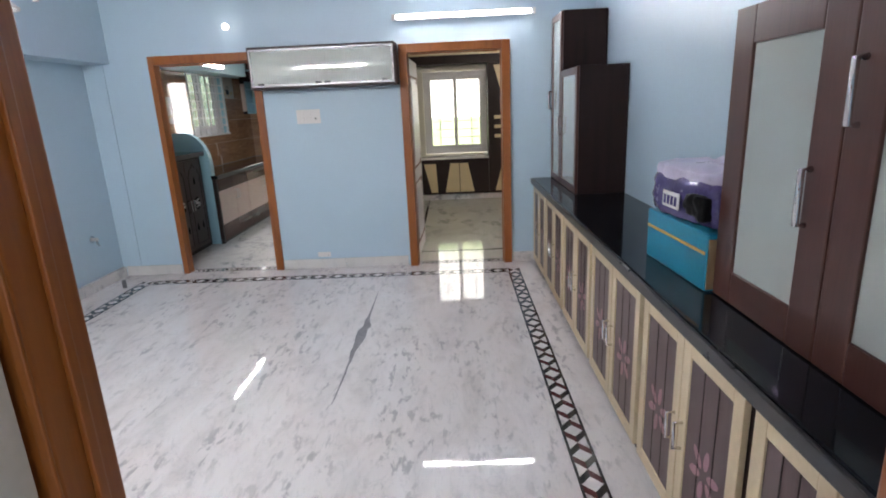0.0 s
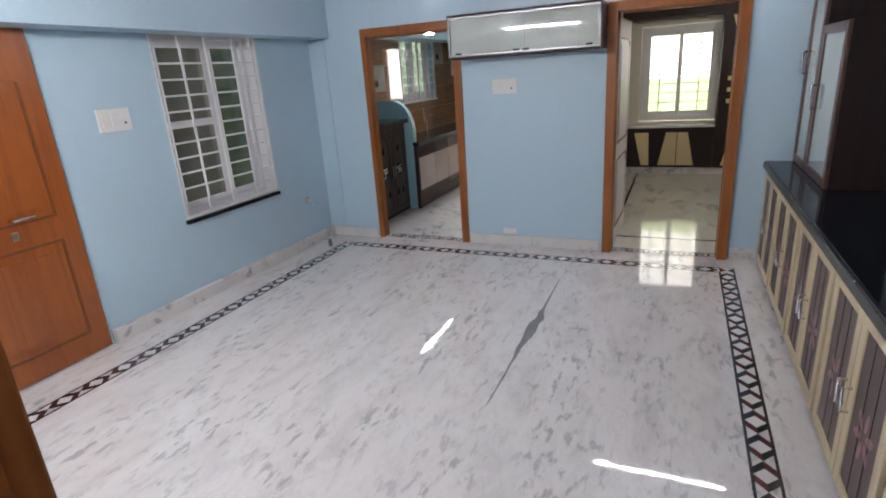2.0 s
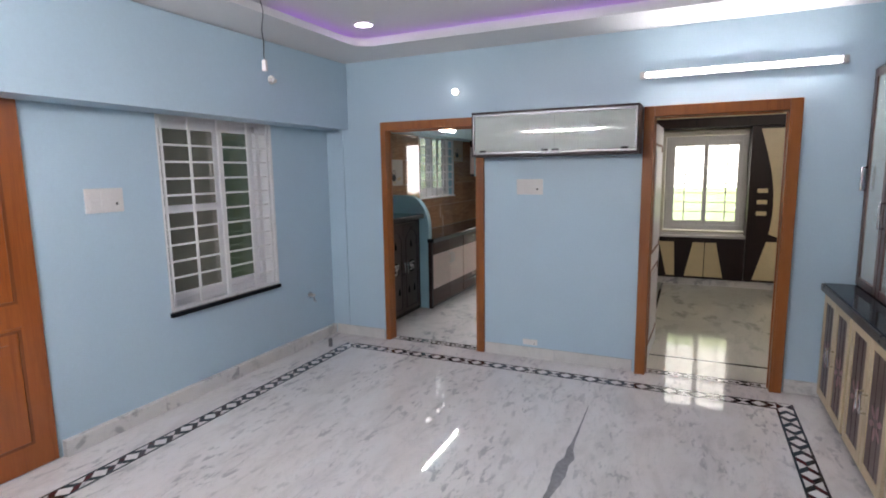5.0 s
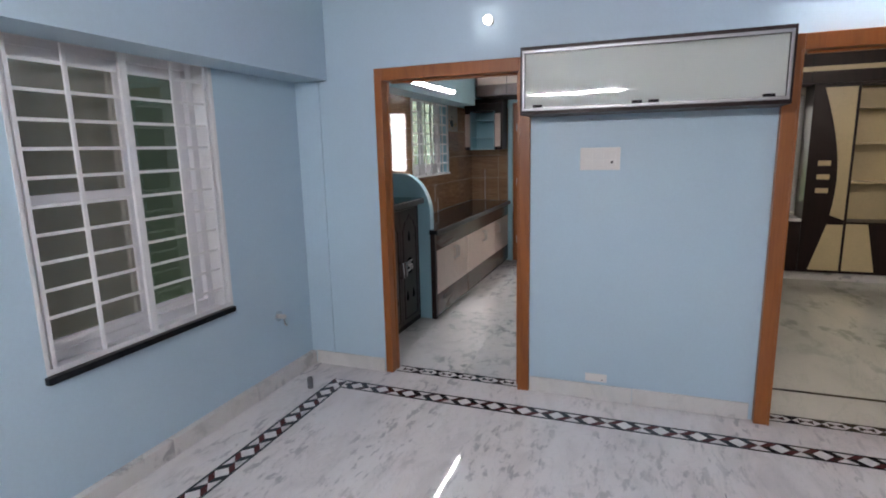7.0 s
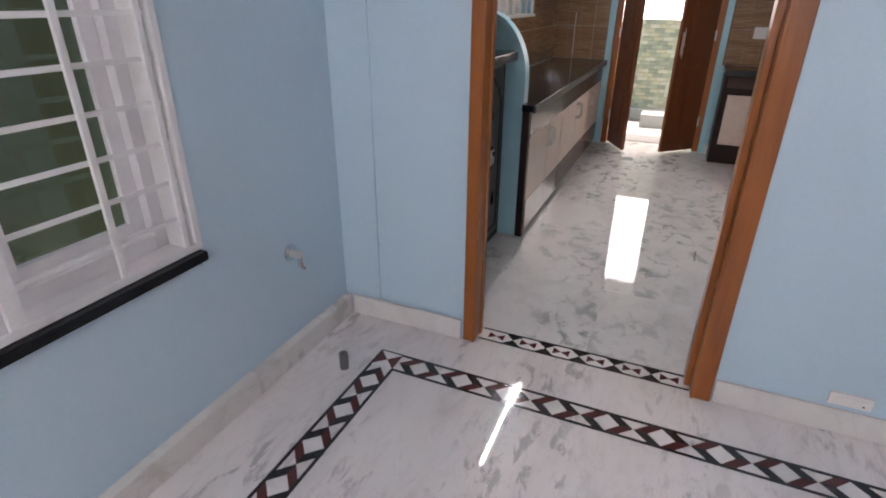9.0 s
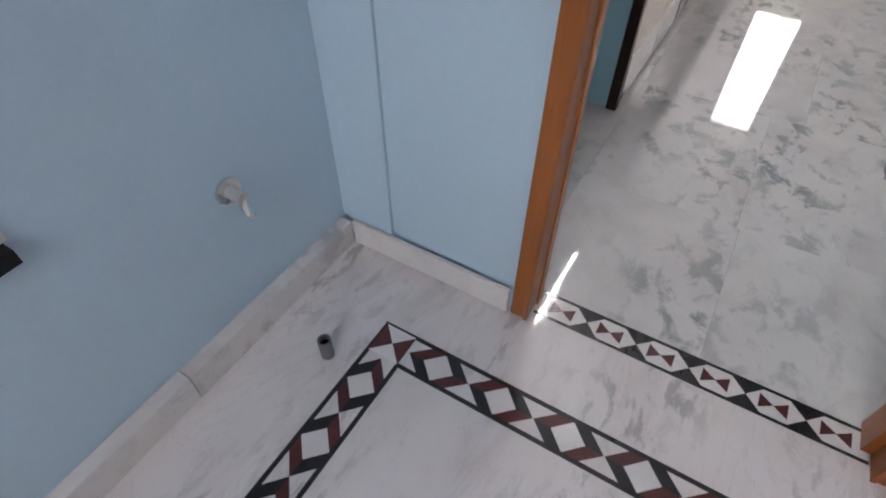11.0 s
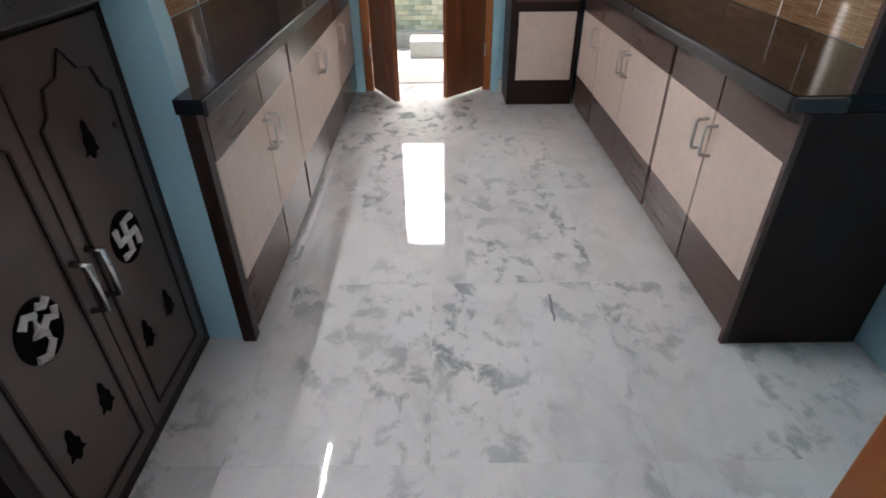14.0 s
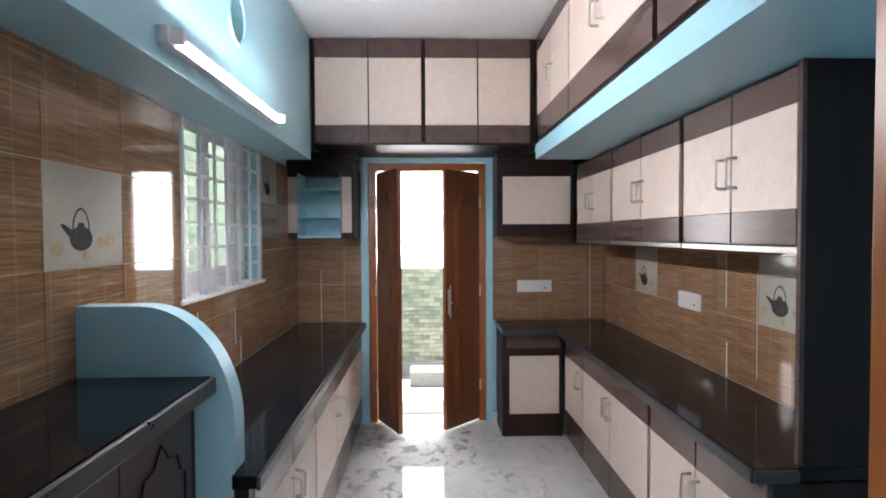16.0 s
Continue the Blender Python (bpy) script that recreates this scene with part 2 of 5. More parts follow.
DECOR = surface("cream_decor_tile", (0.46, 0.425, 0.36), 0.1, 0.06, 6, 40, bmp=0)
KETTLE = surface("dark_kettle_print", (0.05, 0.052, 0.05), 0.12, 0.35, 25, 90, bmp=0)
KETTLE_P = surface("tan_cup_print", (0.46, 0.36, 0.22), 0.12, 0.2, 25, 90, bmp=0)
TEAL_BOX = surface("teal_printed_carton", (0.012, 0.24, 0.36), 0.3, 0.12, 9, 60)
PURPLE_PACK = surface("purple_plastic_pack", (0.075, 0.06, 0.17), 0.25, 0.3, 12, 60)
POLY = surface("lilac_plastic_wrap", (0.56, 0.52, 0.66), 0.3, 0.12, 14, 60, bmp=0.25)
KRAFT = surface("brown_cardboard", (0.36, 0.24, 0.13), 0.7, 0.1, 6, 60)
GOLD = surface("orange_print_stripe", (0.6, 0.32, 0.08), 0.35, 0.1, 20, 80)
CONCRETE = surface("pale_cement", (0.36, 0.35, 0.33), 0.8, 0.14, 2.2, 30, bmp=0.3)
GREEN = surface("dark_green_shade_cloth", (0.013, 0.032, 0.009), 0.8, 0.22, 1.1, 60, bmp=0.2)
TUBE_E = emitter("tube_glow", (0.93, 0.97, 1.0), TUBE)
STUBE_E = emitter("entrance_tube_glow", (0.93, 0.97, 1.0), STUBE)
BED_FILL_E = emitter("bedroom_fill_glow", (1.0, 0.97, 0.91), BED_FILL)
KTUBE_E = emitter("kitchen_tube_glow", (0.93, 0.98, 1.0), KTUBE)
SPOT_E = emitter("violet_spot_glow", (0.78, 0.60, 1.0), SPOT)
BULB_E = emitter("bulb_glow", (1.0, 0.97, 0.92), 5)
COVE_E = emitter("violet_cove_glow", (0.50, 0.20, 1.0), COVE)


# ---- shape helpers ----
def add_box(bm, x0, x1, y0, y1, z0, z1, bevel=0.0):
    vs = [bm.verts.new(p) for p in ((x0, y0, z0), (x1, y0, z0), (x1, y1, z0), (x0, y1, z0), (x0, y0, z1), (x1, y0, z1), (x1, y1, z1), (x0, y1, z1))]
    fs = [bm.faces.new([vs[i] for i in q]) for q in ((3, 2, 1, 0), (4, 5, 6, 7), (0, 1, 5, 4), (1, 2, 6, 5), (2, 3, 7, 6), (3, 0, 4, 7))]
    if bevel:
        es = list({e for f in fs for e in f.edges})
        bmesh.ops.bevel(bm, geom=es, offset=bevel, segments=2, affect="EDGES", profile=0.6)
    return bm


def box(x0, x1, y0, y1, z0, z1, bevel=0.0):
    return add_box(bmesh.new(), x0, x1, y0, y1, z0, z1, bevel)


def add_prism(bm, pts, depth, m=Matrix.Identity(4)):
    """A polygon in the local xy plane, thickened along local z, placed by m."""
    lo = [bm.verts.new(m @ Vector((x, y, 0))) for x, y in pts]
    hi = [bm.verts.new(m @ Vector((x, y, depth))) for x, y in pts]
    bm.faces.new(lo[::-1])
    bm.faces.new(hi)
    for i in range(len(pts)):
        j = (i + 1) % len(pts)
        bm.faces.new((lo[i], lo[j], hi[j], hi[i]))
    bmesh.ops.recalc_face_normals(bm, faces=bm.faces)
    return bm


def prism(pts, depth, m=Matrix.Identity(4)):
    return add_prism(bmesh.new(), pts, depth, m)


def add_rod(bm, pts, r, n=8):
    """A round rod along a chain of points."""
    pts = [Vector(p) for p in pts]
    rings = []
    for i, p in enumerate(pts):
        d = (pts[min(i + 1, len(pts) - 1)] - pts[max(i - 1, 0)]).normalized()
        a = d.cross(Vector((0.31, 0.17, 0.93))).normalized()
        b = d.cross(a)
        rings.append([bm.verts.new(p + r * (math.cos(2 * math.pi * k / n) * a + math.sin(2 * math.pi * k / n) * b)) for k in range(n)])
    for u, w in zip(rings, rings[1:]):
        for k in range(n):
            bm.faces.new((u[k], u[(k + 1) % n], w[(k + 1) % n], w[k]))
    bm.faces.new(rings[0][::-1])
    bm.faces.new(rings[-1])
    bmesh.ops.recalc_face_normals(bm, faces=bm.faces)
    return bm


def rod(pts, r, n=8):
    return add_rod(bmesh.new(), pts, r, n)


def mesh_ob(name, bm, mat, smooth=False):
    me = bpy.data.meshes.new(name)
    if smooth:
        for f in bm.faces:
            f.smooth = True
    bm.to_mesh(me)
    bm.free()
    me.materials.append(mat)
    return new(name, me)


def part(name, bm, mat, parent, label="", smooth=False):
    ob = mesh_ob(name, bm, mat, smooth)
    ob.parent = parent
    if label:
        ob["label"] = label
    return ob


def thing(name, m, label, category, group="", kind=""):
    ob = new(name)
    ob.empty_display_size = 0.1
    ob.matrix_world = m
    ob.matrix_basis = m
    return tagged(ob, label, category, group, kind)


def struct(name, bm, mat, label, category):
    return tagged(mesh_ob(name, bm, mat), label, category, kind="structure")


def wall_with_holes(axis, face0, face1, a0, a1, z0, z1, holes):
    """A wall between two faces on an axis, running a0 to a1, with openings (b0, b1, c0, c1)."""
    bm = bmesh.new()
    cuts = sorted({a0, a1, *[h[0] for h in holes], *[h[1] for h in holes]})
    for u, w in zip(cuts, cuts[1:]):
        spans = [(z0, z1)]
        for b0, b1, c0, c1 in holes:
            if b0 <= u and w <= b1:
                nxt = []
                for s0, s1 in spans:
                    if c0 > s0:
                        nxt.append((s0, min(c0, s1)))
                    if c1 < s1:
                        nxt.append((max(c1, s0), s1))
                spans = nxt
        for s0, s1 in spans:
            if axis == "y":
                add_box(bm, u, w, face0, face1, s0, s1)
            else:
                add_box(bm, face0, face1, u, w, s0, s1)
    bmesh.ops.remove_doubles(bm, verts=bm.verts, dist=0.0001)
    return bm


FACE_S, FACE_W, FACE_E = 0, -90, 90


def at(x, y, z=0.0, rz=0.0):
    return pose(x, y, z, 0, 0, rz)

# ---- hall: floor, walls, ceiling ----
HX0, HX1, HY0, HY1 = -3.38, 1.36, 0.53, 5.15
struct("floor", box(HX0 - 0.2, HX1 + 0.2, -3.2, 5.17, -0.12, 0), FLOOR_M, "polished white marble hall floor with grey flecks", "floor")
struct("floor_kitchen_base", box(-3.6, -0.7, 5.17, 9.42, -0.12, -0.008), SKIRT_M, "bedding under the kitchen marble slabs", "floor")
bed_floor = struct("floor_bedroom", box(-0.7, 3.4, 5.17, 9.9, -0.12, 0), BED_M, "polished cream green-veined marble bedroom floor", "floor")
struct("wall_west", wall_with_holes("x", HX0 - 0.23, HX0, 0.3, 5.15, 0, 2.85, [(3.26, 4.335, 0.655, 2.09)]), BLUE, "pale blue painted wall with a window", "wall")
struct("beam_west", box(HX0 + 0.001, -3.125, 0.53, 5.149, 2.052, 2.66), BLUE, "pale blue boxed beam over the window wall", "beam")
bm = wall_with_holes("y", 5.15, 5.23, -3.61, -0.745, 0, 2.95, [(-2.72, -1.775, 0, 2.05)])
tail = wall_with_holes("y", 5.15, 5.30, -0.745, 1.56, 0, 2.95, [(-0.40, 0.545, 0, 2.05)])
tail_mesh = bpy.data.meshes.new("wall_tail")
tail.to_mesh(tail_mesh)
tail.free()
bm.from_mesh(tail_mesh)
struct("wall_north", bm, BLUE, "pale blue painted wall with two doorways", "wall")
struct("pilaster", box(HX0 + 0.001, -3.19, 5.138, 5.1495, 0.1, 2.05), BLUE, "pale blue shallow corner pilaster", "wall")
struct("wall_east", box(HX1, HX1 + 0.2, 0.28, 5.15, 0, 2.85), BLUE, "pale blue glossy painted wall", "wall")
struct("wall_south", wall_with_holes("y", 0.43, 0.53, -3.61, 1.36, 0, 2.85, [(-0.452, 0.63, 0, 2.12)]), BLUE, "pale blue painted wall with a doorway", "wall")
struct("wall_south_outer", wall_with_holes("y", 0.28, 0.4295, -3.61, 1.36, 0, 2.85, [(-0.418, 0.60, 0, 2.14)]), CREAM_WALL, "cream painted outer side of the wall", "wall")
# porch behind the doorway: added and unseen, left wide open to admit daylight
struct("wall_porch_west", box(-2.2, -2.0, -3.2, 0.28, 0, 2.85), CREAM_WALL, "plain cream porch wall", "wall")
struct("wall_porch_east", box(2.0, 2.2, -3.2, 0.28, 0, 2.85), CREAM_WALL, "plain cream porch wall", "wall")
struct("wall_porch_south", wall_with_holes("y", -3.2, -3.0, -2.2, 2.2, 0, 2.85, [(-1.85, 1.85, 0, 2.6)]), CREAM_WALL, "added unseen porch wall with a wide opening for daylight", "wall")
struct("ceiling_porch", box(-2.2, 2.2, -3.2, 0.28, 2.85, 2.95), WHITE, "plain white porch ceiling", "ceiling")


def rounded(x0, x1, y0, y1, r, n=8):
    pts = []
    for cx, cy, a in ((x1 - r, y1 - r, 0), (x0 + r, y1 - r, 90), (x0 + r, y0 + r, 180), (x1 - r, y0 + r, 270)):
        pts += [(cx + r * math.cos(radians(a + 90 * k / n)), cy + r * math.sin(radians(a + 90 * k / n))) for k in range(n + 1)]
    return pts


def frame_ring(inner, outer, z0, z1):
    """A flat ring between two outlines with the same number of points."""
    bm = bmesh.new()
    loops = [[bm.verts.new((x, y, z)) for x, y in pts] for pts, z in ((inner, z0), (outer, z0), (outer, z1), (inner, z1))]
    n = len(inner)
    for a, b in ((0, 1), (1, 2), (2, 3), (3, 0)):
        for i in range(n):
            j = (i + 1) % n
            bm.faces.new((loops[a][i], loops[a][j], loops[b][j], loops[b][i]))
    bmesh.ops.recalc_face_normals(bm, faces=bm.faces)
    return bm


def spread(pts, x0, x1, y0, y1):
    """The points of an outline pushed out to the nearest border of a rectangle."""
    cx, cy = (x0 + x1) / 2, (y0 + y1) / 2
    out = []
    for x, y in pts:
        dx, dy = x - cx, y - cy
        k = min(abs((x1 - x0) / 2 / dx) if dx else 1e9, abs((y1 - y0) / 2 / dy) if dy else 1e9)
        out.append((cx + dx * k, cy + dy * k))
    return out


TX0, TX1, TY0, TY1 = -2.61, 0.875, 1.15, 4.60
lip = rounded(TX0, TX1, TY0, TY1, 0.16)
struct("ceiling_soffit", frame_ring(lip, spread(lip, -3.379, 1.359, 0.531, 5.149), 2.668, 2.692), WHITE, "white lowered plaster ceiling border", "ceiling")
back = rounded(TX0 - 0.11, TX1 + 0.11, TY0 - 0.11, TY1 + 0.11, 0.2)
struct("ceiling_cove", frame_ring(back, spread(back, -3.379, 1.359, 0.531, 5.149), 2.6905, 2.7505), WHITE, "white plaster cove behind the ceiling border", "ceiling")
lip2 = rounded(TX0 + 0.004, TX1 - 0.004, TY0 + 0.004, TY1 - 0.004, 0.16)
lip3 = rounded(TX0 - 0.02, TX1 + 0.02, TY0 - 0.02, TY1 + 0.02, 0.16)
struct("trim", frame_ring(lip2, lip3, 2.652, 2.70), WHITE, "white rounded lip of the ceiling border", "trim")
struct("ceiling", box(-3.61, 1.55, 0.3, 5.149, 2.751, 2.86), WHITE, "white plaster tray ceiling", "ceiling")
cove = thing("cove_light", at(-0.8, 4.5, 2.69), "violet light strip hidden in the ceiling cove", "light")
cv = box(TX0 - 0.06 + 0.8, TX1 + 0.8, TY1 + 0.07 - 4.5, TY1 + 0.085 - 4.5, 0.003, 0.009)
add_box(cv, TX0 - 0.085 + 0.8, TX0 - 0.07 + 0.8, 3.7 - 4.5, TY1 + 0.05 - 4.5, 0.003, 0.009)
part("light_strip", cv, COVE_E, cove)


def skirting(name, runs):
    """Marble skirting pieces along straight runs (x0, y0, x1, y1, depth towards the room dx, dy)."""
    base = tagged(new(name), "pale marble skirting along the wall", "skirting", kind="structure")
    for x0, y0, x1, y1, dx, dy in runs:
        length = math.hypot(x1 - x0, y1 - y0)
        n = max(1, round(length / 0.75))
        ux, uy = (x1 - x0) / n, (y1 - y0) / n
        for i in range(n):
            g = 0.0012
            a = (x0 + ux * i + (g if ux else 0) * (1 if ux > 0 else -1), y0 + uy * i + (g if uy else 0) * (1 if uy > 0 else -1))
            b = (x0 + ux * (i + 1) - (g if ux else 0), y0 + uy * (i + 1) - (g if uy else 0))
            xs, ys = sorted((a[0], b[0] + dx)), sorted((a[1], b[1] + dy))
            part("skirting_piece", box(xs[0], xs[1], ys[0], ys[1], 0.001, 0.1 + 0.001 * ((i * 7) % 3), 0.003), SKIRT_M, base)


skirting("baseboard", [(HX0 + 0.001, 2.45, HX0 + 0.001, 5.122, 0.042, 0), (HX0 + 0.044, 5.1365, -2.766, 5.1365, 0, -0.013), (-1.72, 5.149, -0.45, 5.149, 0, -0.014), (0.6, 5.149, 0.86, 5.149, 0, -0.014), (-0.50, 0.531, HX0 + 0.02, 0.531, 0, 0.014)])


# ---- doorways ----
def door_frame(name, x0, x1, y0, y1, top, w, label, mat=TEAK, left=None, right=None, stop=(0.008, 0.008), stop_end=0.62, left_depth=None):
    """A timber frame round an opening; x0..x1 is the outer width."""
    f = thing(name, at((x0 + x1) / 2, y0), label, "door frame", kind="structure")
    cx = (x0 + x1) / 2
    h = (x1 - x0) / 2
    d = y1 - y0
    wl_, wr_ = left or w, right or w
    dl = left_depth or d
    for nm, a, b, c, e, dep in (("jamb", -h, -h + wl_, 0, top, dl), ("jamb", h - wr_, h, 0, top, d), ("head", -h + wl_, h - wr_, top - w, top, dl)):
        part(nm, box(a, b, 0, dep, c, e, 0.004), mat, f)
        # shallow bead along the front edge
        if nm == "jamb":
            x_in = b - 0.012 if a < 0 else a
            part("bead", box(x_in, x_in + 0.012, -0.005, 0.0005, c, e - w, 0.002), mat, f)
    # rebate on the inner faces
    sl, sr_ = stop
    y_a, y_b = d * 0.45, d * stop_end
    part("stop", box(-h + wl_, -h + wl_ + sl, y_a, min(y_b, dl), 0, top - w, 0.002), mat, f)
    part("stop", box(h - wr_ - sr_, h - wr_, y_a, y_b, 0, top - w, 0.002), mat, f)
    part("stop", box(-h + wl_ + 0.03, h - wr_ - 0.03, y_a, min(y_b, dl), top - w - 0.012, top - w, 0.002), mat, f)
    return f


door_frame("door_frame_kitchen", -2.757, -1.724, 5.128, 5.285, 2.10, 0.078, "reddish varnished teak door frame to the kitchen", left=0.054, right=0.072, stop=(0.006, 0.024), stop_end=0.995, left_depth=0.104)
door_frame("door_frame_bedroom", -0.428, 0.588, 5.104, 5.262, 2.10, 0.078, "reddish varnished teak door frame to the bedroom")
door_frame("door_frame_entrance", -0.48, 0.66, 0.442, 0.536, 2.16, 0.08, "reddish varnished teak entrance door frame")


def arch_outline(x0, x1, z0, z1, rise, n=12):
    """A panel outline with an ogee-arched head."""
    w = x1 - x0
    pts = [(x0, z0), (x1, z0), (x1, z1 - rise)]
    for k in range(1, n):
        u = k / n
        bell = math.sin(math.pi * u) ** 2 * 0.75 + 0.25 * math.sin(math.pi * u) ** 6
        pts.append((x1 - w * u, z1 - rise + rise * bell))
    pts.append((x0, z1 - rise))
    return pts


XZ = Matrix(((1, 0, 0, 0), (0, 0, -1, 0), (0, 1, 0, 0), (0, 0, 0, 1)))


def ring_strip(pts, w, depth, m):
    """A strip of width w just inside (or, below zero, outside) an outline."""
    cx, cz = sum(p[0] for p in pts) / len(pts), sum(p[1] for p in pts) / len(pts)
    hx, hz = max(abs(p[0] - cx) for p in pts), max(abs(p[1] - cz) for p in pts)
    inner = [(cx + (x - cx) * (1 - w / hx), cz + (z - cz) * (1 - w / hz)) for x, z in pts]
    bm = frame_ring(inner, pts, 0, depth)
    bm.transform(m)
    return bm


LEAF = wood("red_brown_back_door", (0.21, 0.07, 0.028), (0.12, 0.034, 0.013), 0.33)
# darker wood tone that paints the shadow line of the panel grooves
GROOVE_SHADE = wood("painted_groove_shade", (0.22, 0.056, 0.012), (0.13, 0.03, 0.008), 0.4)


def panel_door(name, m, w, h, label, mat=TEAK_DK, handle_x=None, t=0.036, group="", upper_arch=True):
    """A timber leaf with an arched upper and a plain lower raised panel; its face looks along local -y."""
    d = thing(name, m, label, "door", group)
    part("leaf", box(0, w, 0, t, 0.012, h, 0.003), mat, d)
    for side, depth in ((XZ, 0.010), (Matrix.Translation((0, t, 0)) @ pose(w, 0, 0, 0, 0, 180) @ XZ, 0.010)):
        for z0, z1, rise in ((0.16, h * 0.40, 0.0), (h * 0.47, h - 0.16, 0.13 if upper_arch else 0.0)):
            a, b = 0.115, w - 0.115
            outer = arch_outline(a, b, z0, z1, rise) if rise else [(a, z0), (b, z0), (b, z1), (a, z1)]
            cx, cz = (a + b) / 2, (z0 + z1) / 2
            for k, (shrink, dep) in enumerate(((1.0, 0.006), (0.90, 0.004), (0.80, 0.011))):
                pts = [(cx + (x - cx) * (shrink if k == 0 else 1 - (1 - shrink) * (1.0 if w > 0.6 else 0.9)), cz + (z - cz) * (1 - (1 - shrink) * (b - a) / (z1 - z0))) for x, z in outer]
                if k == 1:
                    continue
                if k == 0:
                    # proud moulding ring, its dark colour stands for shade in a groove
                    part("panel_moulding", ring_strip(pts, 0.016, 0.007, side), GROOVE_SHADE, d)
                    part("panel_field", ring_strip(pts, -0.012, 0.004, side), mat, d)
                else:
                    part("raised_panel", prism(pts, dep, side), mat, d)
    if handle_x is not None:
        hd = part("handle", rod([(handle_x, -0.005, 1.0), (handle_x, -0.05, 1.0), (handle_x + 0.11, -0.052, 1.005)], 0.009), CHROME, d, "chrome lever handle", True)
        part("keyhole_plate", box(handle_x - 0.02, handle_x + 0.02, -0.012, 0, 0.88, 0.93, 0.003), CHROME, d)
    return d


panel_door("panelled_door", at(HX0 + 0.02, 1.49, 0, 90), 0.93, 2.05, "closed brown varnished panelled wooden door in the wall", handle_x=0.555, t=0.019)
panel_door("bedroom_door", at(-0.36, 5.265, 0, 88), 0.85, 2.0, "open cream painted panelled bedroom door leaf", mat=UPVC, upper_arch=False)


# ---- window of the hall ----
def glazed_window(name, x_in, x_out, y0, y1, z0, z1, label, bars_v, bars_h, mull, bar=0.006, frame_x=None, first_pane=GLASS, prof=(0.055, 0.045), grille_mull=0.5, mid_rail=None):
    """A white window in a wall that faces +x: fixed frame, two sashes and an iron grille near the inner face."""
    w = thing(name, at(x_in, (y0 + y1) / 2, z0), label, "window", kind="structure")
    cy = (y0 + y1) / 2
    hy, H = (y1 - y0) / 2, z1 - z0
    fx = frame_x

    def lb(nm, a, b, c, d, e, f, mat=UPVC, par=None, lab="", bev=0.003):
        return part(nm, box(a - x_in, b - x_in, c - cy, d - cy, e - z0, f - z0, bev), mat, par or w, lab)
    t, s = prof
    lb("window_frame", fx - 0.06, fx, y0, y0 + t, z0, z1)
    lb("window_frame", fx - 0.06, fx, y1 - t, y1, z0, z1)
    lb("window_frame", fx - 0.06, fx, y0 + t, y1 - t, z0, z0 + t)
    lb("window_frame", fx - 0.06, fx, y0 + t, y1 - t, z1 - t, z1)
    ym = y0 + (y1 - y0) * mull
    for k, (a, b, off) in enumerate(((y0 + t, ym + 0.03, 0.0), (ym - 0.03, y1 - t, -0.026))):
        x1_, x0_ = fx - 0.006 + off, fx - 0.03 + off
        for c, d, e, f in ((a, a + s, z0 + t, z1 - t), (b - s, b, z0 + t, z1 - t), (a + s, b - s, z0 + t, z0 + t + s), (a + s, b - s, z1 - t - s, z1 - t)):
            lb("sash", x0_, x1_, c, d, e, f)
        g = lb("pane", x0_ + 0.008, x0_ + 0.013, a + s, b - s, z0 + t + s, z1 - t - s, (first_pane, GLASS)[k], bev=0)
        g.visible_shadow = False
        if mid_rail and k == 0:
            lb("sash", x0_ + 0.014, x1_ + 0.008, a + s, b - s, mid_rail - 0.02, mid_rail + 0.02)
    # grille
    gx = x_in - 0.009
    ym = y0 + (y1 - y0) * grille_mull
    gb = lambda a, b, c, d, e, f: lb("grille_bar", a, b, c, d, e, f, GRILL, bev=0.002)
    for u in bars_v:
        y = y0 + (y1 - y0) * u
        gb(gx - 0.006, gx + 0.006, y - bar - 0.002, y + bar + 0.002, z0 + 0.004, z1 - 0.004)
    gb(gx - 0.008, gx + 0.008, ym - 0.02, ym + 0.02, z0 + 0.004, z1 - 0.004)
    for u in range(1, bars_h):
        z = z0 + H * u / bars_h
        gb(gx - 0.013, gx - 0.0065, y0 + 0.004, y1 - 0.004, z - bar, z + bar)
    return w


glazed_window("window_1", HX0, HX0 - 0.23, 3.26, 4.335, 0.675, 2.085, "white two-sash window with a white iron grille", (0.03, 0.245, 0.765, 0.97), 12, 0.56, frame_x=HX0 - 0.12, first_pane=DUSTY_GLASS, bar=0.0075, prof=(0.05, 0.05), mid_rail=1.40)
struct("window_sill", box(HX0 - 0.229, HX0 + 0.03, 3.24, 4.345, 0.64, 0.672, 0.003), GRANITE, "black granite window sill", "sill")
rv = struct("window_reveal", frame_ring([(3.266, 0.674), (4.329, 0.674), (4.329, 2.084), (3.266, 2.084)], [(3.2602, 0.6735), (4.3348, 0.6735), (4.3348, 2.0898), (3.2602, 2.0898)], 0, 0.22), GRILL, "white painted window reveal", "reveal")
rv.matrix_world = Matrix(((0, 0, 1, HX0 - 0.2205), (1, 0, 0, 0), (0, 1, 0, 0), (0, 0, 0, 1)))
struct("window_trim", frame_ring([(3.265, 0.70), (4.33, 0.70), (4.33, 2.048), (3.265, 2.048)], [(3.25, 0.675), (4.352, 0.675), (4.352, 2.0505), (3.25, 2.0505)], 0, 0.004), GRILL, "white painted band round the window", "trim").matrix_world = Matrix(((0, 0, 1, HX0 + 0.0005), (1, 0, 0, 0), (0, 1, 0, 0), (0, 0, 0, 1)))
struct("boundary_wall_west", box(-5.0, -4.85, -3, 12.58, -0.3, 3.2), GREEN, "neighbouring wall hung with dark green shade cloth", "wall")


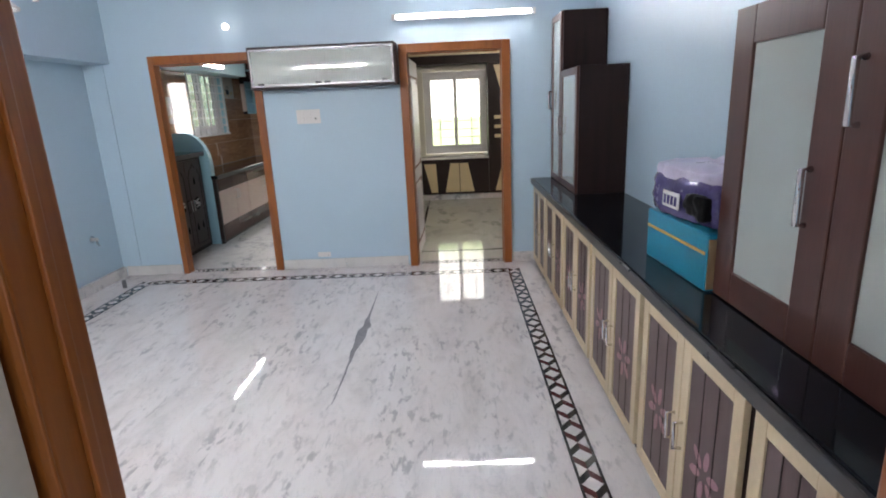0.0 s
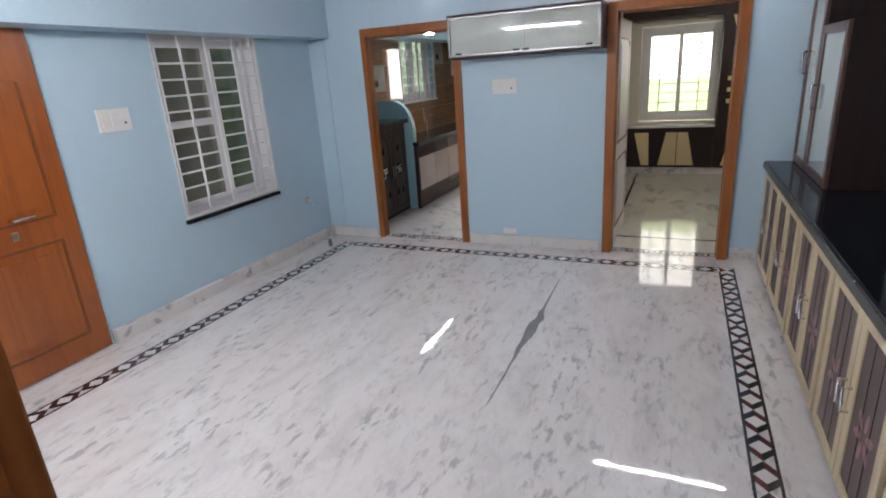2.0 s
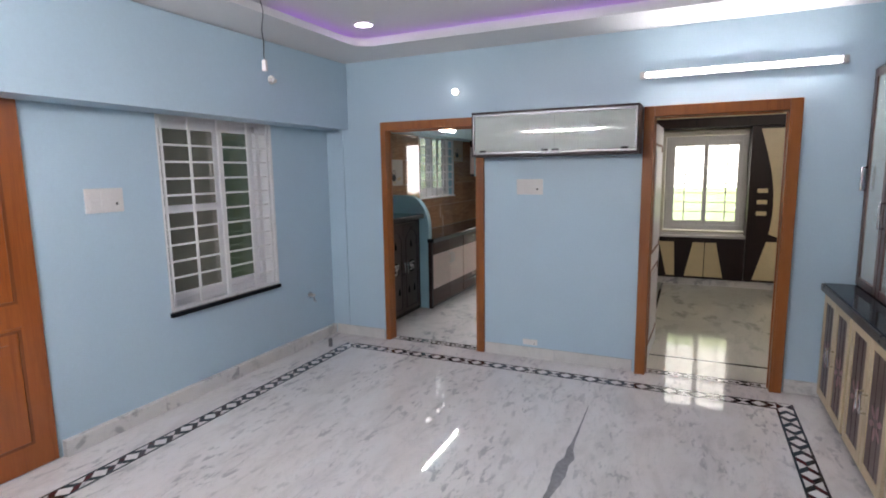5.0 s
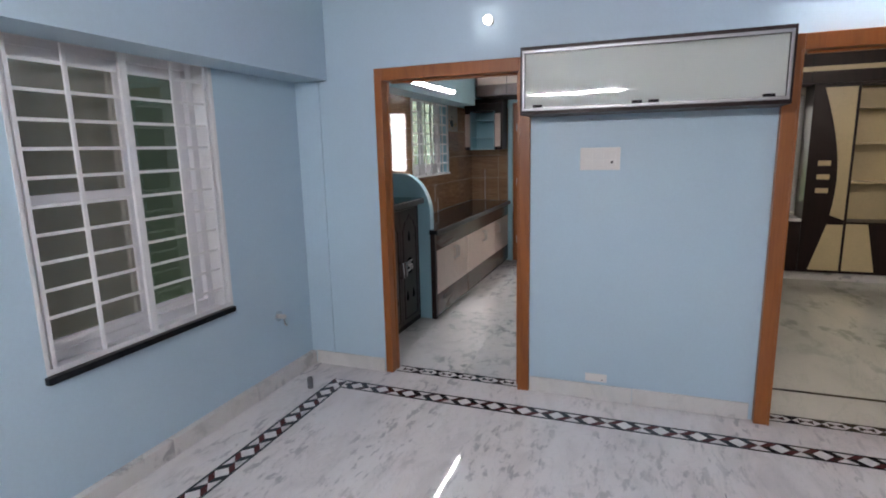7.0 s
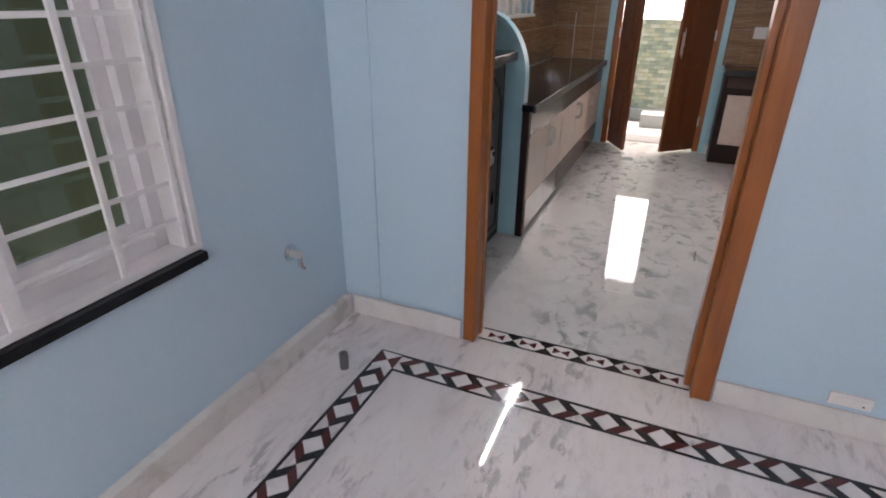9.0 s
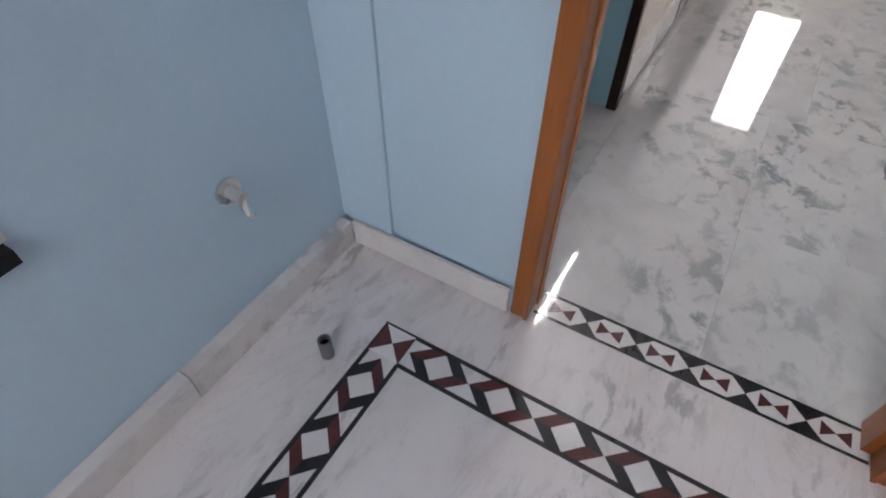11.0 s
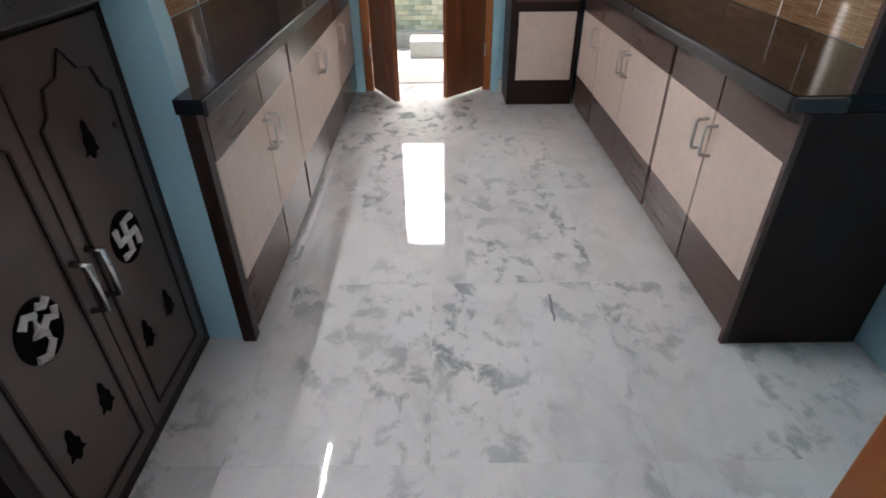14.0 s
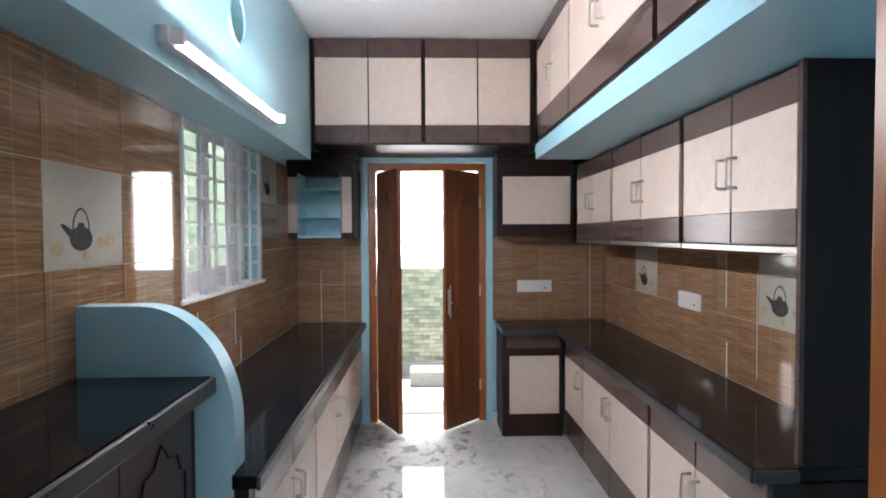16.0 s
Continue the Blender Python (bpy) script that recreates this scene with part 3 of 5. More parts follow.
# ---- lamps ----
def tube_light(name, m, length, glow, label, slim=1.0):
    """A batten with a bare tube; the tube runs along local x, the wall lies behind local +y."""
    f = thing(name, m, label, "tube light")
    part("batten", box(-length / 2 - 0.03, length / 2 + 0.03, -0.036, -0.001, -0.026, 0.026, 0.004), PLATE, f)
    bow = [(0.0135 * slim * math.cos(math.pi * k / 10), 0.012 * slim * math.sin(math.pi * k / 10)) for k in range(11)]
    part("tube", prism(bow, length - 0.03, Matrix(((0, 0, 1, -length / 2 + 0.015), (0, -1, 0, -0.0365), (1, 0, 0, -0.002), (0, 0, 0, 1)))), glow, f, "glowing white tube")
    for s in (-1, 1):
        part("lamp_holder", box(s * length / 2 - 0.014, s * length / 2 + 0.014, -0.074, -0.0365, -0.024, 0.018, 0.004), PLATE, f)
    return f


tube_light("tube_light", at(0.176, 5.15, 2.33), 1.23, TUBE_E, "lit white tube light on a batten above the bedroom doorway")
tube_light("tube_light", at(-3.10, 6.98, 2.18, 90), 1.16, KTUBE_E, "lit white tube light on the kitchen wall")
tube_light("tube_light", at(-1.93, 0.53, 2.25, 180), 1.2, STUBE_E, "lit white tube light on the entrance wall", 0.48)
# added lamp, out of view behind the wall, to brighten the bedroom
tube_light("tube_light", at(1.2, 5.307, 2.45, 180), 1.2, BED_FILL_E, "added unseen fill light on the bedroom wall")

bulb = thing("wall_bulb", at(-1.977, 5.15, 2.32), "small lit round bulb in a white wall holder", "bulb")
part("holder", rod([(0, 0, 0), (0, -0.03, 0)], 0.026, 16), PLATE, bulb)
bm = bmesh.new()
bmesh.ops.create_uvsphere(bm, u_segments=16, v_segments=10, radius=0.026)
bmesh.ops.translate(bm, verts=bm.verts, vec=(0, -0.045, 0))
part("globe", bm, BULB_E, bulb, smooth=True)

hold = thing("lamp_holder", at(-3.124, 4.11, 2.37, 90), "small empty white lamp holder on the beam", "lamp holder")
part("rose", rod([(0, -0.001, 0), (0, -0.012, 0)], 0.034, 18), PLATE, hold)
part("socket", rod([(0, -0.012, 0), (0, -0.045, -0.012)], 0.017, 14), PLATE, hold)
spot = thing("ceiling_spotlight", at(-2.39, 4.33, 2.751), "lit violet-white recessed ceiling spotlight", "spotlight", "ceiling spotlights")
part("bezel", frame_ring([(0.066 * math.cos(a * math.pi / 12), 0.066 * math.sin(a * math.pi / 12)) for a in range(24)], [(0.084 * math.cos(a * math.pi / 12), 0.084 * math.sin(a * math.pi / 12)) for a in range(24)], -0.008, 0.0), PLATE, spot)
part("lens", rod([(0, 0, -0.003), (0, 0, -0.006)], 0.066, 24), SPOT_E, spot)
for x, y in ((-0.917, 4.33), (0.555, 4.33), (-2.39, 1.5), (0.555, 1.5)):
    copy_thing(spot, at(x, y, 2.751))


# ---- ceiling blocks and hanging wires ----
def ceiling_block(x, y, pts, label):
    b = thing("ceiling_block", at(x, y, 2.751), label, "ceiling panel", "ceiling blocks")
    part("face", prism([(u, -v) for u, v in pts], 0.006, Matrix.Translation((0, 0, -0.054)) @ pose(0, 0, 0, 180)), BLOCK, b)
    part("edge", prism([(u * 0.998, -v * 0.998) for u, v in pts], 0.053, pose(0, 0, -0.001, 180)), OAK, b, "honey-coloured wooden edge")
    return b


ceiling_block(-1.39, 3.27, [(-0.24, -0.27), (0.07, -0.27), (0.07, -0.04), (0.24, -0.04), (0.24, 0.27), (-0.24, 0.27)], "stepped brown laminate ceiling block with wooden edges")
ceiling_block(-0.33, 3.25, [(-0.17, -0.25), (0.22, -0.25), (0.22, 0.24), (-0.23, 0.24), (-0.23, -0.06), (-0.17, -0.06)], "stepped brown laminate ceiling block with wooden edges")
ceiling_block(-1.40, 2.12, [(-0.21, -0.34), (0.24, -0.34), (0.24, 0.08), (0.13, 0.08), (0.13, 0.30), (-0.21, 0.30)], "large stepped brown laminate ceiling block")

for x, y, label, coil in ((-2.057, 2.879, "white fan conduit with a bare hanging wire", False), (-0.235, 2.975, "white fan conduit with a coiled wire", True)):
    f = thing("fan_hook", at(x, y, 2.751), label, "ceiling wire", "ceiling wires")
    part("conduit", rod([(0, 0, 0.0), (0, 0, -0.14)], 0.009), PLATE, f)
    if coil:
        part("wire", rod([(0.045 * math.cos(k * 0.5) + 0.004 * math.sin(k), 0.045 * math.sin(k * 0.5), -0.14 - 0.03 - 0.03 * math.sin(k * 0.5 + 1.1) - 0.0009 * k) for k in range(34)], 0.0022, 5), BLACK, f)
    else:
        part("wire", rod([(0.006 * math.sin(k * 1.3), 0.005 * math.cos(k * 0.9), -0.13 - 0.03 * k) for k in range(15)], 0.0022, 5), BLACK, f)
        part("connector", box(-0.012, 0.012, -0.008, 0.008, -0.60, -0.545, 0.003), PLATE, f)


# ---- switch plates, tap, pipe ----
def switch_plate(m, w, h, label, rows=2, cols=3, group="switch plates"):
    s = thing("switch_plate", m, label, "switch", group)
    part("plate", box(-w / 2, w / 2, -0.012, -0.0005, -h / 2, h / 2, 0.003), PLATE, s)
    for i in range(cols):
        for j in range(rows):
            cw, ch = w * 0.86 / cols, h * 0.8 / rows
            x = -w * 0.43 + cw * (i + 0.5)
            z = -h * 0.4 + ch * (j + 0.5)
            part("switch", box(x - cw * 0.36, x + cw * 0.36, -0.0165, -0.012, z - ch * 0.36, z + ch * 0.36, 0.0015), PLATE, s)
    part("socket_pins", box(w * 0.27, w * 0.33, -0.0172, -0.0166, -h * 0.2, -h * 0.1), BLACK, s)
    return s


switch_plate(at(-1.316, 5.15, 1.50), 0.225, 0.13, "white modular switchboard on the pale blue wall")
switch_plate(at(HX0, 2.85, 1.49, 90), 0.24, 0.15, "white modular switchboard beside the brown door")
switch_plate(at(-1.30, 5.149, 0.145), 0.13, 0.05, "low white socket plate above the skirting", 1, 2)

tap = thing("tap_outlet", at(HX0, 4.765, 0.475, 90), "small chrome tap outlet on the pale blue wall", "tap")
part("flange", rod([(0, -0.001, 0), (0, -0.008, 0)], 0.036, 18), CHROME, tap, smooth=False)
part("spout", rod([(0, -0.008, 0), (0, -0.055, 0)], 0.016, 12), STEEL, tap)
part("cap", rod([(0, -0.045, 0.0), (0, -0.05, -0.05), (0.012, -0.055, -0.062)], 0.010, 10), CHROME, tap)
pipe = thing("drain_pipe", at(-3.135, 4.73, 0), "short grey drain pipe stub rising from the floor", "pipe")
part("pipe_wall", frame_ring([(0.015 * math.cos(a * math.pi / 10), 0.015 * math.sin(a * math.pi / 10)) for a in range(20)], [(0.019 * math.cos(a * math.pi / 10), 0.019 * math.sin(a * math.pi / 10)) for a in range(20)], 0.001, 0.075), PVC, pipe)
# black disc stands for the shade inside the open pipe end
part("plug", rod([(0, 0, 0.04), (0, 0, 0.055)], 0.0145, 14), BLACK, pipe)


# ---- wall cabinet between the doorways ----
wc = thing("wall_cabinet", at(-1.082, 4.86, 1.75), "dark brown wall cabinet with frosted sliding glass", "cabinet")
cw, cd, ch = 0.645, 0.288, 0.355
for nm, b in (("top_panel", (-cw, cw, 0, cd, ch - 0.02, ch)), ("bottom_panel", (-cw, cw, 0, cd, 0, 0.02)), ("side_panel", (-cw, -cw + 0.02, 0, cd, 0.02, ch - 0.02)), ("side_panel", (cw - 0.02, cw, 0, cd, 0.02, ch - 0.02)), ("back_panel", (-cw + 0.02, cw - 0.02, cd - 0.012, cd, 0.02, ch - 0.02))):
    part(nm, box(*b, 0.002), WENGE if nm != "back_panel" else PLATE, wc)
for a, b, c, e in ((-cw + 0.012, cw - 0.012, 0.02, 0.036), (-cw + 0.012, cw - 0.012, ch - 0.036, ch - 0.02), (-cw + 0.012, -cw + 0.026, 0.036, ch - 0.036), (cw - 0.026, cw - 0.012, 0.036, ch - 0.036)):
    part("track", box(a, b, -0.008, -0.0005, c, e, 0.002), ALU, wc, "aluminium track")
for a, b, off in ((-cw + 0.026, 0.03, 0.010), (-0.03, cw - 0.026, 0.020)):
    g = part("glass_door", box(a, b, off, off + 0.005, 0.036, ch - 0.036), FROST, wc, "frosted sliding glass door")
    for u in (a + 0.07, b - 0.07):
        part("clip", box(u - 0.025, u + 0.025, -0.012, off - 0.0005, 0.036, 0.05, 0.002), BLACK, g)


# ---- long storage counter along the east wall ----
CT, CF = 0.835, 0.792
ctr = thing("granite_counter", at(0.78, 2.9, 0.795), "long black granite worktop on the storage units", "counter")
part("slab", box(CF - 0.78, 1.3595 - 0.78, 0.535 - 2.9, 5.134 - 2.9, 0.001, 0.04, 0.006), GRANITE, ctr)
part("edge_strip", box(CF - 0.014 - 0.78, CF - 0.0005 - 0.78, 0.535 - 2.9, 5.134 - 2.9, -0.012, 0.036, 0.004), EDGE, ctr, "grey polished edge")


def flower(m, size):
    bm = bmesh.new()
    for k in range(6):
        r = pose(0, 0, 0, 0, 0, 18 + 60 * k)
        add_prism(bm, [(size * (0.18 + 0.30 * (1 - math.cos(a))) * 1.0, size * 0.13 * math.sin(a)) for a in [2 * math.pi * q / 10 for q in range(10)]], 0.0012, m @ r)
    return bm


def storage_unit(y_far, width, doors, group):
    """A floor unit that faces -x: carcass, framed doors with a plum panel and flower decals."""
    u = thing("storage_unit", at(0.80, y_far, 0, FACE_W), "storage unit with ivory-framed plum doors and pink flowers", "cabinet", group)
    part("carcass", box(0, width, 0.022, 0.553, 0.05, 0.793, 0.002), WENGE, u)
    part("plinth", box(0, width, 0.03, 0.54, 0.001, 0.0495), WENGE, u)
    g = 0.036
    dw = (width - g) / doors
    for i in range(doors):
        a, b, c, e = g / 2 + dw * i + 0.003, g / 2 + dw * (i + 1) - 0.003, 0.045, 0.772
        fw = 0.055
        d = part("door", box(a + fw, b - fw, 0.006, 0.016, c + fw, e - fw), PLUM, u, "plum brown panelled door")
        for nm, q in (("stile", (a, a + fw, c, e)), ("stile", (b - fw, b, c, e)), ("rail", (a + fw, b - fw, c, c + fw)), ("rail", (a + fw, b - fw, e - fw, e))):
            part(nm, box(q[0], q[1], 0.0, 0.02, q[2], q[3], 0.003), IVORY, d)
        for k in (1, 2):
            x = a + fw + (dw - 2 * fw) * k / 3
            part("groove", box(x - 0.002, x + 0.002, 0.0045, 0.0062, c + fw, e - fw), WENGE, d)
        part("flower_decal", flower(Matrix.Translation(((a + b) / 2, 0.0058, 0.37)) @ XZ, 0.13), PINK, d)
        hx = b - 0.03 if (i % 2 == 0 and doors > 1) else a + 0.03
        part("handle", rod([(hx, 0, 0.36), (hx, -0.028, 0.36), (hx, -0.028, 0.46), (hx, 0, 0.46)], 0.006), CHROME, d, "chrome bar handle", True)
    return u


ys = (5.13, 4.42, 3.665, 2.87, 2.025, 1.20, 0.54)
for far, near in zip(ys, ys[1:]):
    storage_unit(far - 0.004, far - near - 0.008, 1 if far - near < 0.45 else 2, "storage units under the granite counter")


def display_cabinet(name, y_far, width, z1, depth, label, doors, x_front, sill=0.0):
    """A glazed cabinet on the counter that faces -x."""
    c = thing(name, at(x_front, y_far, CT, FACE_W), label, "cabinet")
    H = z1 - CT
    t = 0.02
    for nm, q in (("side_panel", (0, t, 0.021, depth, 0.001, H)), ("side_panel", (width - t, width, 0.021, depth, 0.001, H)), ("top_panel", (t, width - t, 0.021, depth, H - t, H)), ("bottom_panel", (t, width - t, 0.021, depth, 0.001, t)), ("back_panel", (t, width - t, depth - 0.01, depth, t, H - t))):
        part(nm, box(*q, 0.002), WENGE if nm != "back_panel" else PLATE, c)
    for k in (1, 2):
        part("shelf", box(t, width - t, 0.05, depth - 0.0105, H * k / 3, H * k / 3 + 0.008), GLASS, c)
    dw = width / doors
    for i in range(doors):
        a, b = dw * i + 0.002, dw * (i + 1) - 0.002
        fw = 0.118 if doors > 1 else 0.06
        d = part("door", box(a + fw - 0.008, b - fw + 0.008, 0.008, 0.0125, fw, H - fw), DISPLAY_GLASS, c, "pale glass door")
        d.visible_shadow = False
        for nm, q in (("stile", (a, a + fw, 0.004, H - 0.004)), ("stile", (b - fw, b, 0.004, H - 0.004)), ("rail", (a + fw, b - fw, 0.004, fw)), ("rail", (a + fw, b - fw, H - fw, H - 0.004))):
            part(nm, box(q[0], q[1], 0, 0.02, q[2], q[3], 0.005), WENGE_D, d)
        hx = (b - fw * 0.8) if (i % 2 == 0 and doors > 1) else a + fw * 0.35
        hz = H * (0.45 if doors == 1 else 0.37 if i == 0 else 0.645)
        part("handle", rod([(hx, 0, hz), (hx, -0.026, hz), (hx, -0.026, hz + 0.15), (hx, 0, hz + 0.15)], 0.009), CHROME, d, "chrome bar handle", True)
    return c


WENGE_D = wood("dark_red_brown_frame", (0.085, 0.03, 0.022), (0.05, 0.017, 0.013), 0.33)
display_cabinet("tall_display_cabinet", 5.145, 0.44, 2.26, 0.385, "tall dark brown display cabinet with a pale glass door", 1, 0.97)
display_cabinet("low_display_cabinet", 4.70, 0.615, 1.787, 0.385, "low dark brown display cabinet with a pale glass door", 1, 0.97)
display_cabinet("display_cabinet", 1.835, 1.13, 1.81, 0.37, "dark brown display cabinet with two glass doors", 2, 0.985)

FOLD = surface("navy_folded_cloth", (0.035, 0.06, 0.13), 0.8, 0.2, 12, 80, bmp=0.3)
FOLD_P = surface("pale_folded_cloth", (0.5, 0.55, 0.6), 0.8, 0.1, 12, 80, bmp=0.3)
fs = thing("folded_cloth_stack", at(1.19, 0.98, CT + 0.0205), "stack of navy and pale folded cloths in the display cabinet", "cloth")
for k in range(7):
    part("folded_cloth", box(-0.11 + 0.004 * (k % 3), 0.11, -0.17, 0.165 + 0.006 * (k % 2), 0.036 * k + 0.0005, 0.036 * k + 0.0345, 0.011), (FOLD, FOLD_P)[k % 2], fs, "navy folded cloth" if k % 2 == 0 else "pale folded cloth")
carton = thing("teal_carton", at(1.105, 2.12, CT, 3), "teal printed carton with an orange stripe on the counter", "carton")
part("carton_body", box(-0.16, 0.18, -0.268, 0.268, 0.001, 0.22, 0.008), TEAL_BOX, carton)
part("stripe", box(-0.1625, -0.1605, -0.258, 0.258, 0.140, 0.152), GOLD, carton, "orange stripe")
part("end_flap", box(-0.155, 0.175, -0.2715, -0.2675, 0.01, 0.20), KRAFT, carton, "brown cardboard end")
pack = thing("wrapped_pack", at(1.105, 2.12, CT + 0.222, 3), "purple plastic-wrapped pack lying on the teal carton", "package")


def crumple(x0, x1, y0, y1, z0, z1, amount, seed):
    """A soft bag: a finely divided rounded block with creases, flat underneath."""
    bm = box(x0, x1, y0, y1, z0, z1)
    bmesh.ops.subdivide_edges(bm, edges=bm.edges[:], cuts=13, use_grid_fill=True)
    c = Vector(((x0 + x1) / 2, (y0 + y1) / 2, (z0 + z1) / 2))
    h = Vector((x1 - x0, y1 - y0, z1 - z0)) / 2
    for v in bm.verts:
        u = Vector(((v.co.x - c.x) / h.x, (v.co.y - c.y) / h.y, (v.co.z - c.z) / h.z))
        n = max((abs(u.x) ** 7 + abs(u.y) ** 7 + abs(u.z) ** 7) ** (1 / 7), 1e-6)
        p = Vector((u.x / n * h.x, u.y / n * h.y, u.z / n * h.z)) + c
        d = noise.noise(p * 11 + Vector((seed, 0, 0))) + 0.6 * abs(noise.noise(p * 26 + Vector((0, seed, 0))))
        p += u.normalized() * amount * d
        v.co = Vector((p.x, p.y, max(z0, p.z)))
    return bm


part("pack_body", crumple(-0.165, 0.18, -0.262, 0.262, 0.0, 0.185, 0.016, 2.0), PURPLE_PACK, pack, "purple printed plastic", True)
part("top_wrap", crumple(-0.158, 0.175, -0.255, 0.258, 0.158, 0.215, 0.02, 6.0), POLY, pack, "crumpled pale lilac wrap", True)
part("label_panel", box(-0.186, -0.180, -0.07, 0.07, 0.05, 0.115, 0.002), PLATE, pack, "white printed label")
for k in range(4):
    part("label_bar", box(-0.1885, -0.1865, -0.058 + 0.031 * k, -0.038 + 0.031 * k, 0.063, 0.10), PURPLE_PACK, pack)
part("black_bag", crumple(-0.188, -0.10, -0.255, -0.13, 0.04, 0.13, 0.022, 9.0), BLACK, pack, "black plastic bag end", True)
roll = thing("plastic_bundle", at(1.165, 2.05, CT + 0.43), "clear plastic bundle on top of the wrapped pack", "package")
bm = bmesh.new()
bmesh.ops.create_icosphere(bm, subdivisions=3, radius=0.1)
for v in bm.verts:
    v.co = Vector((v.co.x * 1.1, v.co.y * 1.3, max(-0.001, v.co.z * 0.55))) + 0.012 * Vector((noise.noise(v.co * 22), noise.noise(v.co * 22 + Vector((3, 3, 3))), 0))
part("wrap", bm, POLY, roll)

# ---- kitchen: walls and ceiling ----
KX0, KX1, KY0, KY1, KZ = -3.36, -0.80, 5.30, 9.19, 2.95
struct("wall_kitchen_west", wall_with_holes("x", KX0 - 0.2, KX0 - 0.008, 5.2305, 9.42, 0, KZ, [(7.09, 8.24, 1.27, 2.2)]), KBLUE, "sky blue kitchen wall with a window", "wall")
struct("wall_kitchen_east", box(KX1 + 0.008, KX1 + 0.10, 5.2305, 9.1975, 0, KZ), KBLUE, "sky blue wall between kitchen and bedroom", "wall")
struct("wall_kitchen_north", wall_with_holes("y", KY1 + 0.008, 9.42, KX0 - 0.2, KX1 + 0.0995, 0, KZ, [(-2.775, -1.80, 0, 2.165)]), KBLUE, "sky blue kitchen wall with the back doorway", "wall")
struct("ceiling_kitchen", box(KX0 - 0.2, KX1 + 0.10, 5.2305, 9.42, KZ, KZ + 0.1), WHITE, "white kitchen ceiling", "ceiling")
struct("beam_kitchen_west", box(KX0 - 0.007, -3.10, 5.2305, 8.515, 2.10, KZ - 0.001), KBLUE, "sky blue boxed beam over the kitchen window", "beam")
struct("slab_kitchen_east", box(-1.52, KX1 + 0.007, 5.2305, 8.515, 2.10, 2.205), KBLUE, "sky blue loft slab", "beam")
sr = struct("door_surround", frame_ring([(-2.775, -0.1), (-1.80, -0.1), (-1.80, 2.165), (-2.775, 2.165)], [(-2.835, -0.1), (-1.745, -0.1), (-1.745, 2.27), (-2.835, 2.27)], 0, 0.03), KBLUE, "sky blue plaster surround of the back door", "trim")
sr.matrix_world = Matrix(((1, 0, 0, 0), (0, 0, -1, KY1 + 0.0075), (0, 1, 0, 0), (0, 0, 0, 1)))
struct("baseboard_kitchen", box(-1.745, -1.70, 9.15, 9.197, 0.0, 0.09, 0.002), SKIRT_M, "pale marble skirting beside the back door", "skirting")

vent = thing("wall_vent", at(-3.10, 7.06, 2.50, 90), "round blue-rimmed vent hole high on the kitchen wall", "vent")
ringo = [(0.10 * math.cos(a * math.pi / 12), 0.115 * math.sin(a * math.pi / 12)) for a in range(24)]
ringi = [(0.088 * math.cos(a * math.pi / 12), 0.102 * math.sin(a * math.pi / 12)) for a in range(24)]
bm = frame_ring(ringi, ringo, 0, 0.012)
bm.transform(XZ)
part("rim", bm, KBLUE, vent)
part("cover", prism(ringi, 0.004, XZ), VENT_M, vent, "dark teal cover")

glazed_window("window_2", KX0, KX0 - 0.2, 7.10, 8.23, 1.29, 2.2, "white kitchen window with a white iron grille", (0.03, 0.19, 0.35, 0.66, 0.82, 0.97), 8, 0.5, 0.009, frame_x=KX0 - 0.11)
struct("window_sill_kitchen", box(KX0 - 0.2, KX0 + 0.012, 7.07, 8.26, 1.27, 1.289, 0.002), GRILL, "white kitchen window sill", "sill")
struct("backdrop_kitchen", box(-4.84, -4.80, 6.4, 12.58, -0.05, 3.4), surface("pale_green_distance", (0.075, 0.11, 0.06), 0.8, 0.15, 0.8, 30), "pale bright distance outside the kitchen window", "backdrop")

# ---- kitchen floor slabs ----
kf = tagged(new("floor_kitchen"), "polished white marble slabs with green-grey clouds", "floor", kind="structure")
ys_ = (5.262, 5.87, 6.675, 7.48, 8.30, 9.2)
rows_ = ((-3.36, -2.80, -2.225, -1.625, -1.215, -0.80), (-3.36, -2.80, -2.237, -1.615, -1.215, -0.80), (-3.36, -2.80, -2.10, -1.58, -0.80), (-3.36, -2.80, -2.25, -1.55, -0.80), (-3.36, -2.62, -1.95, -1.30, -0.80))
for j, xs_ in enumerate(rows_):
    for i in range(len(xs_) - 1):
        g = 0.0004
        part("floor_slab", box(xs_[i] + g, xs_[i + 1] - g, ys_[j] + g, ys_[j + 1] - g, -0.0078, 0.0), SLAB_M, kf)


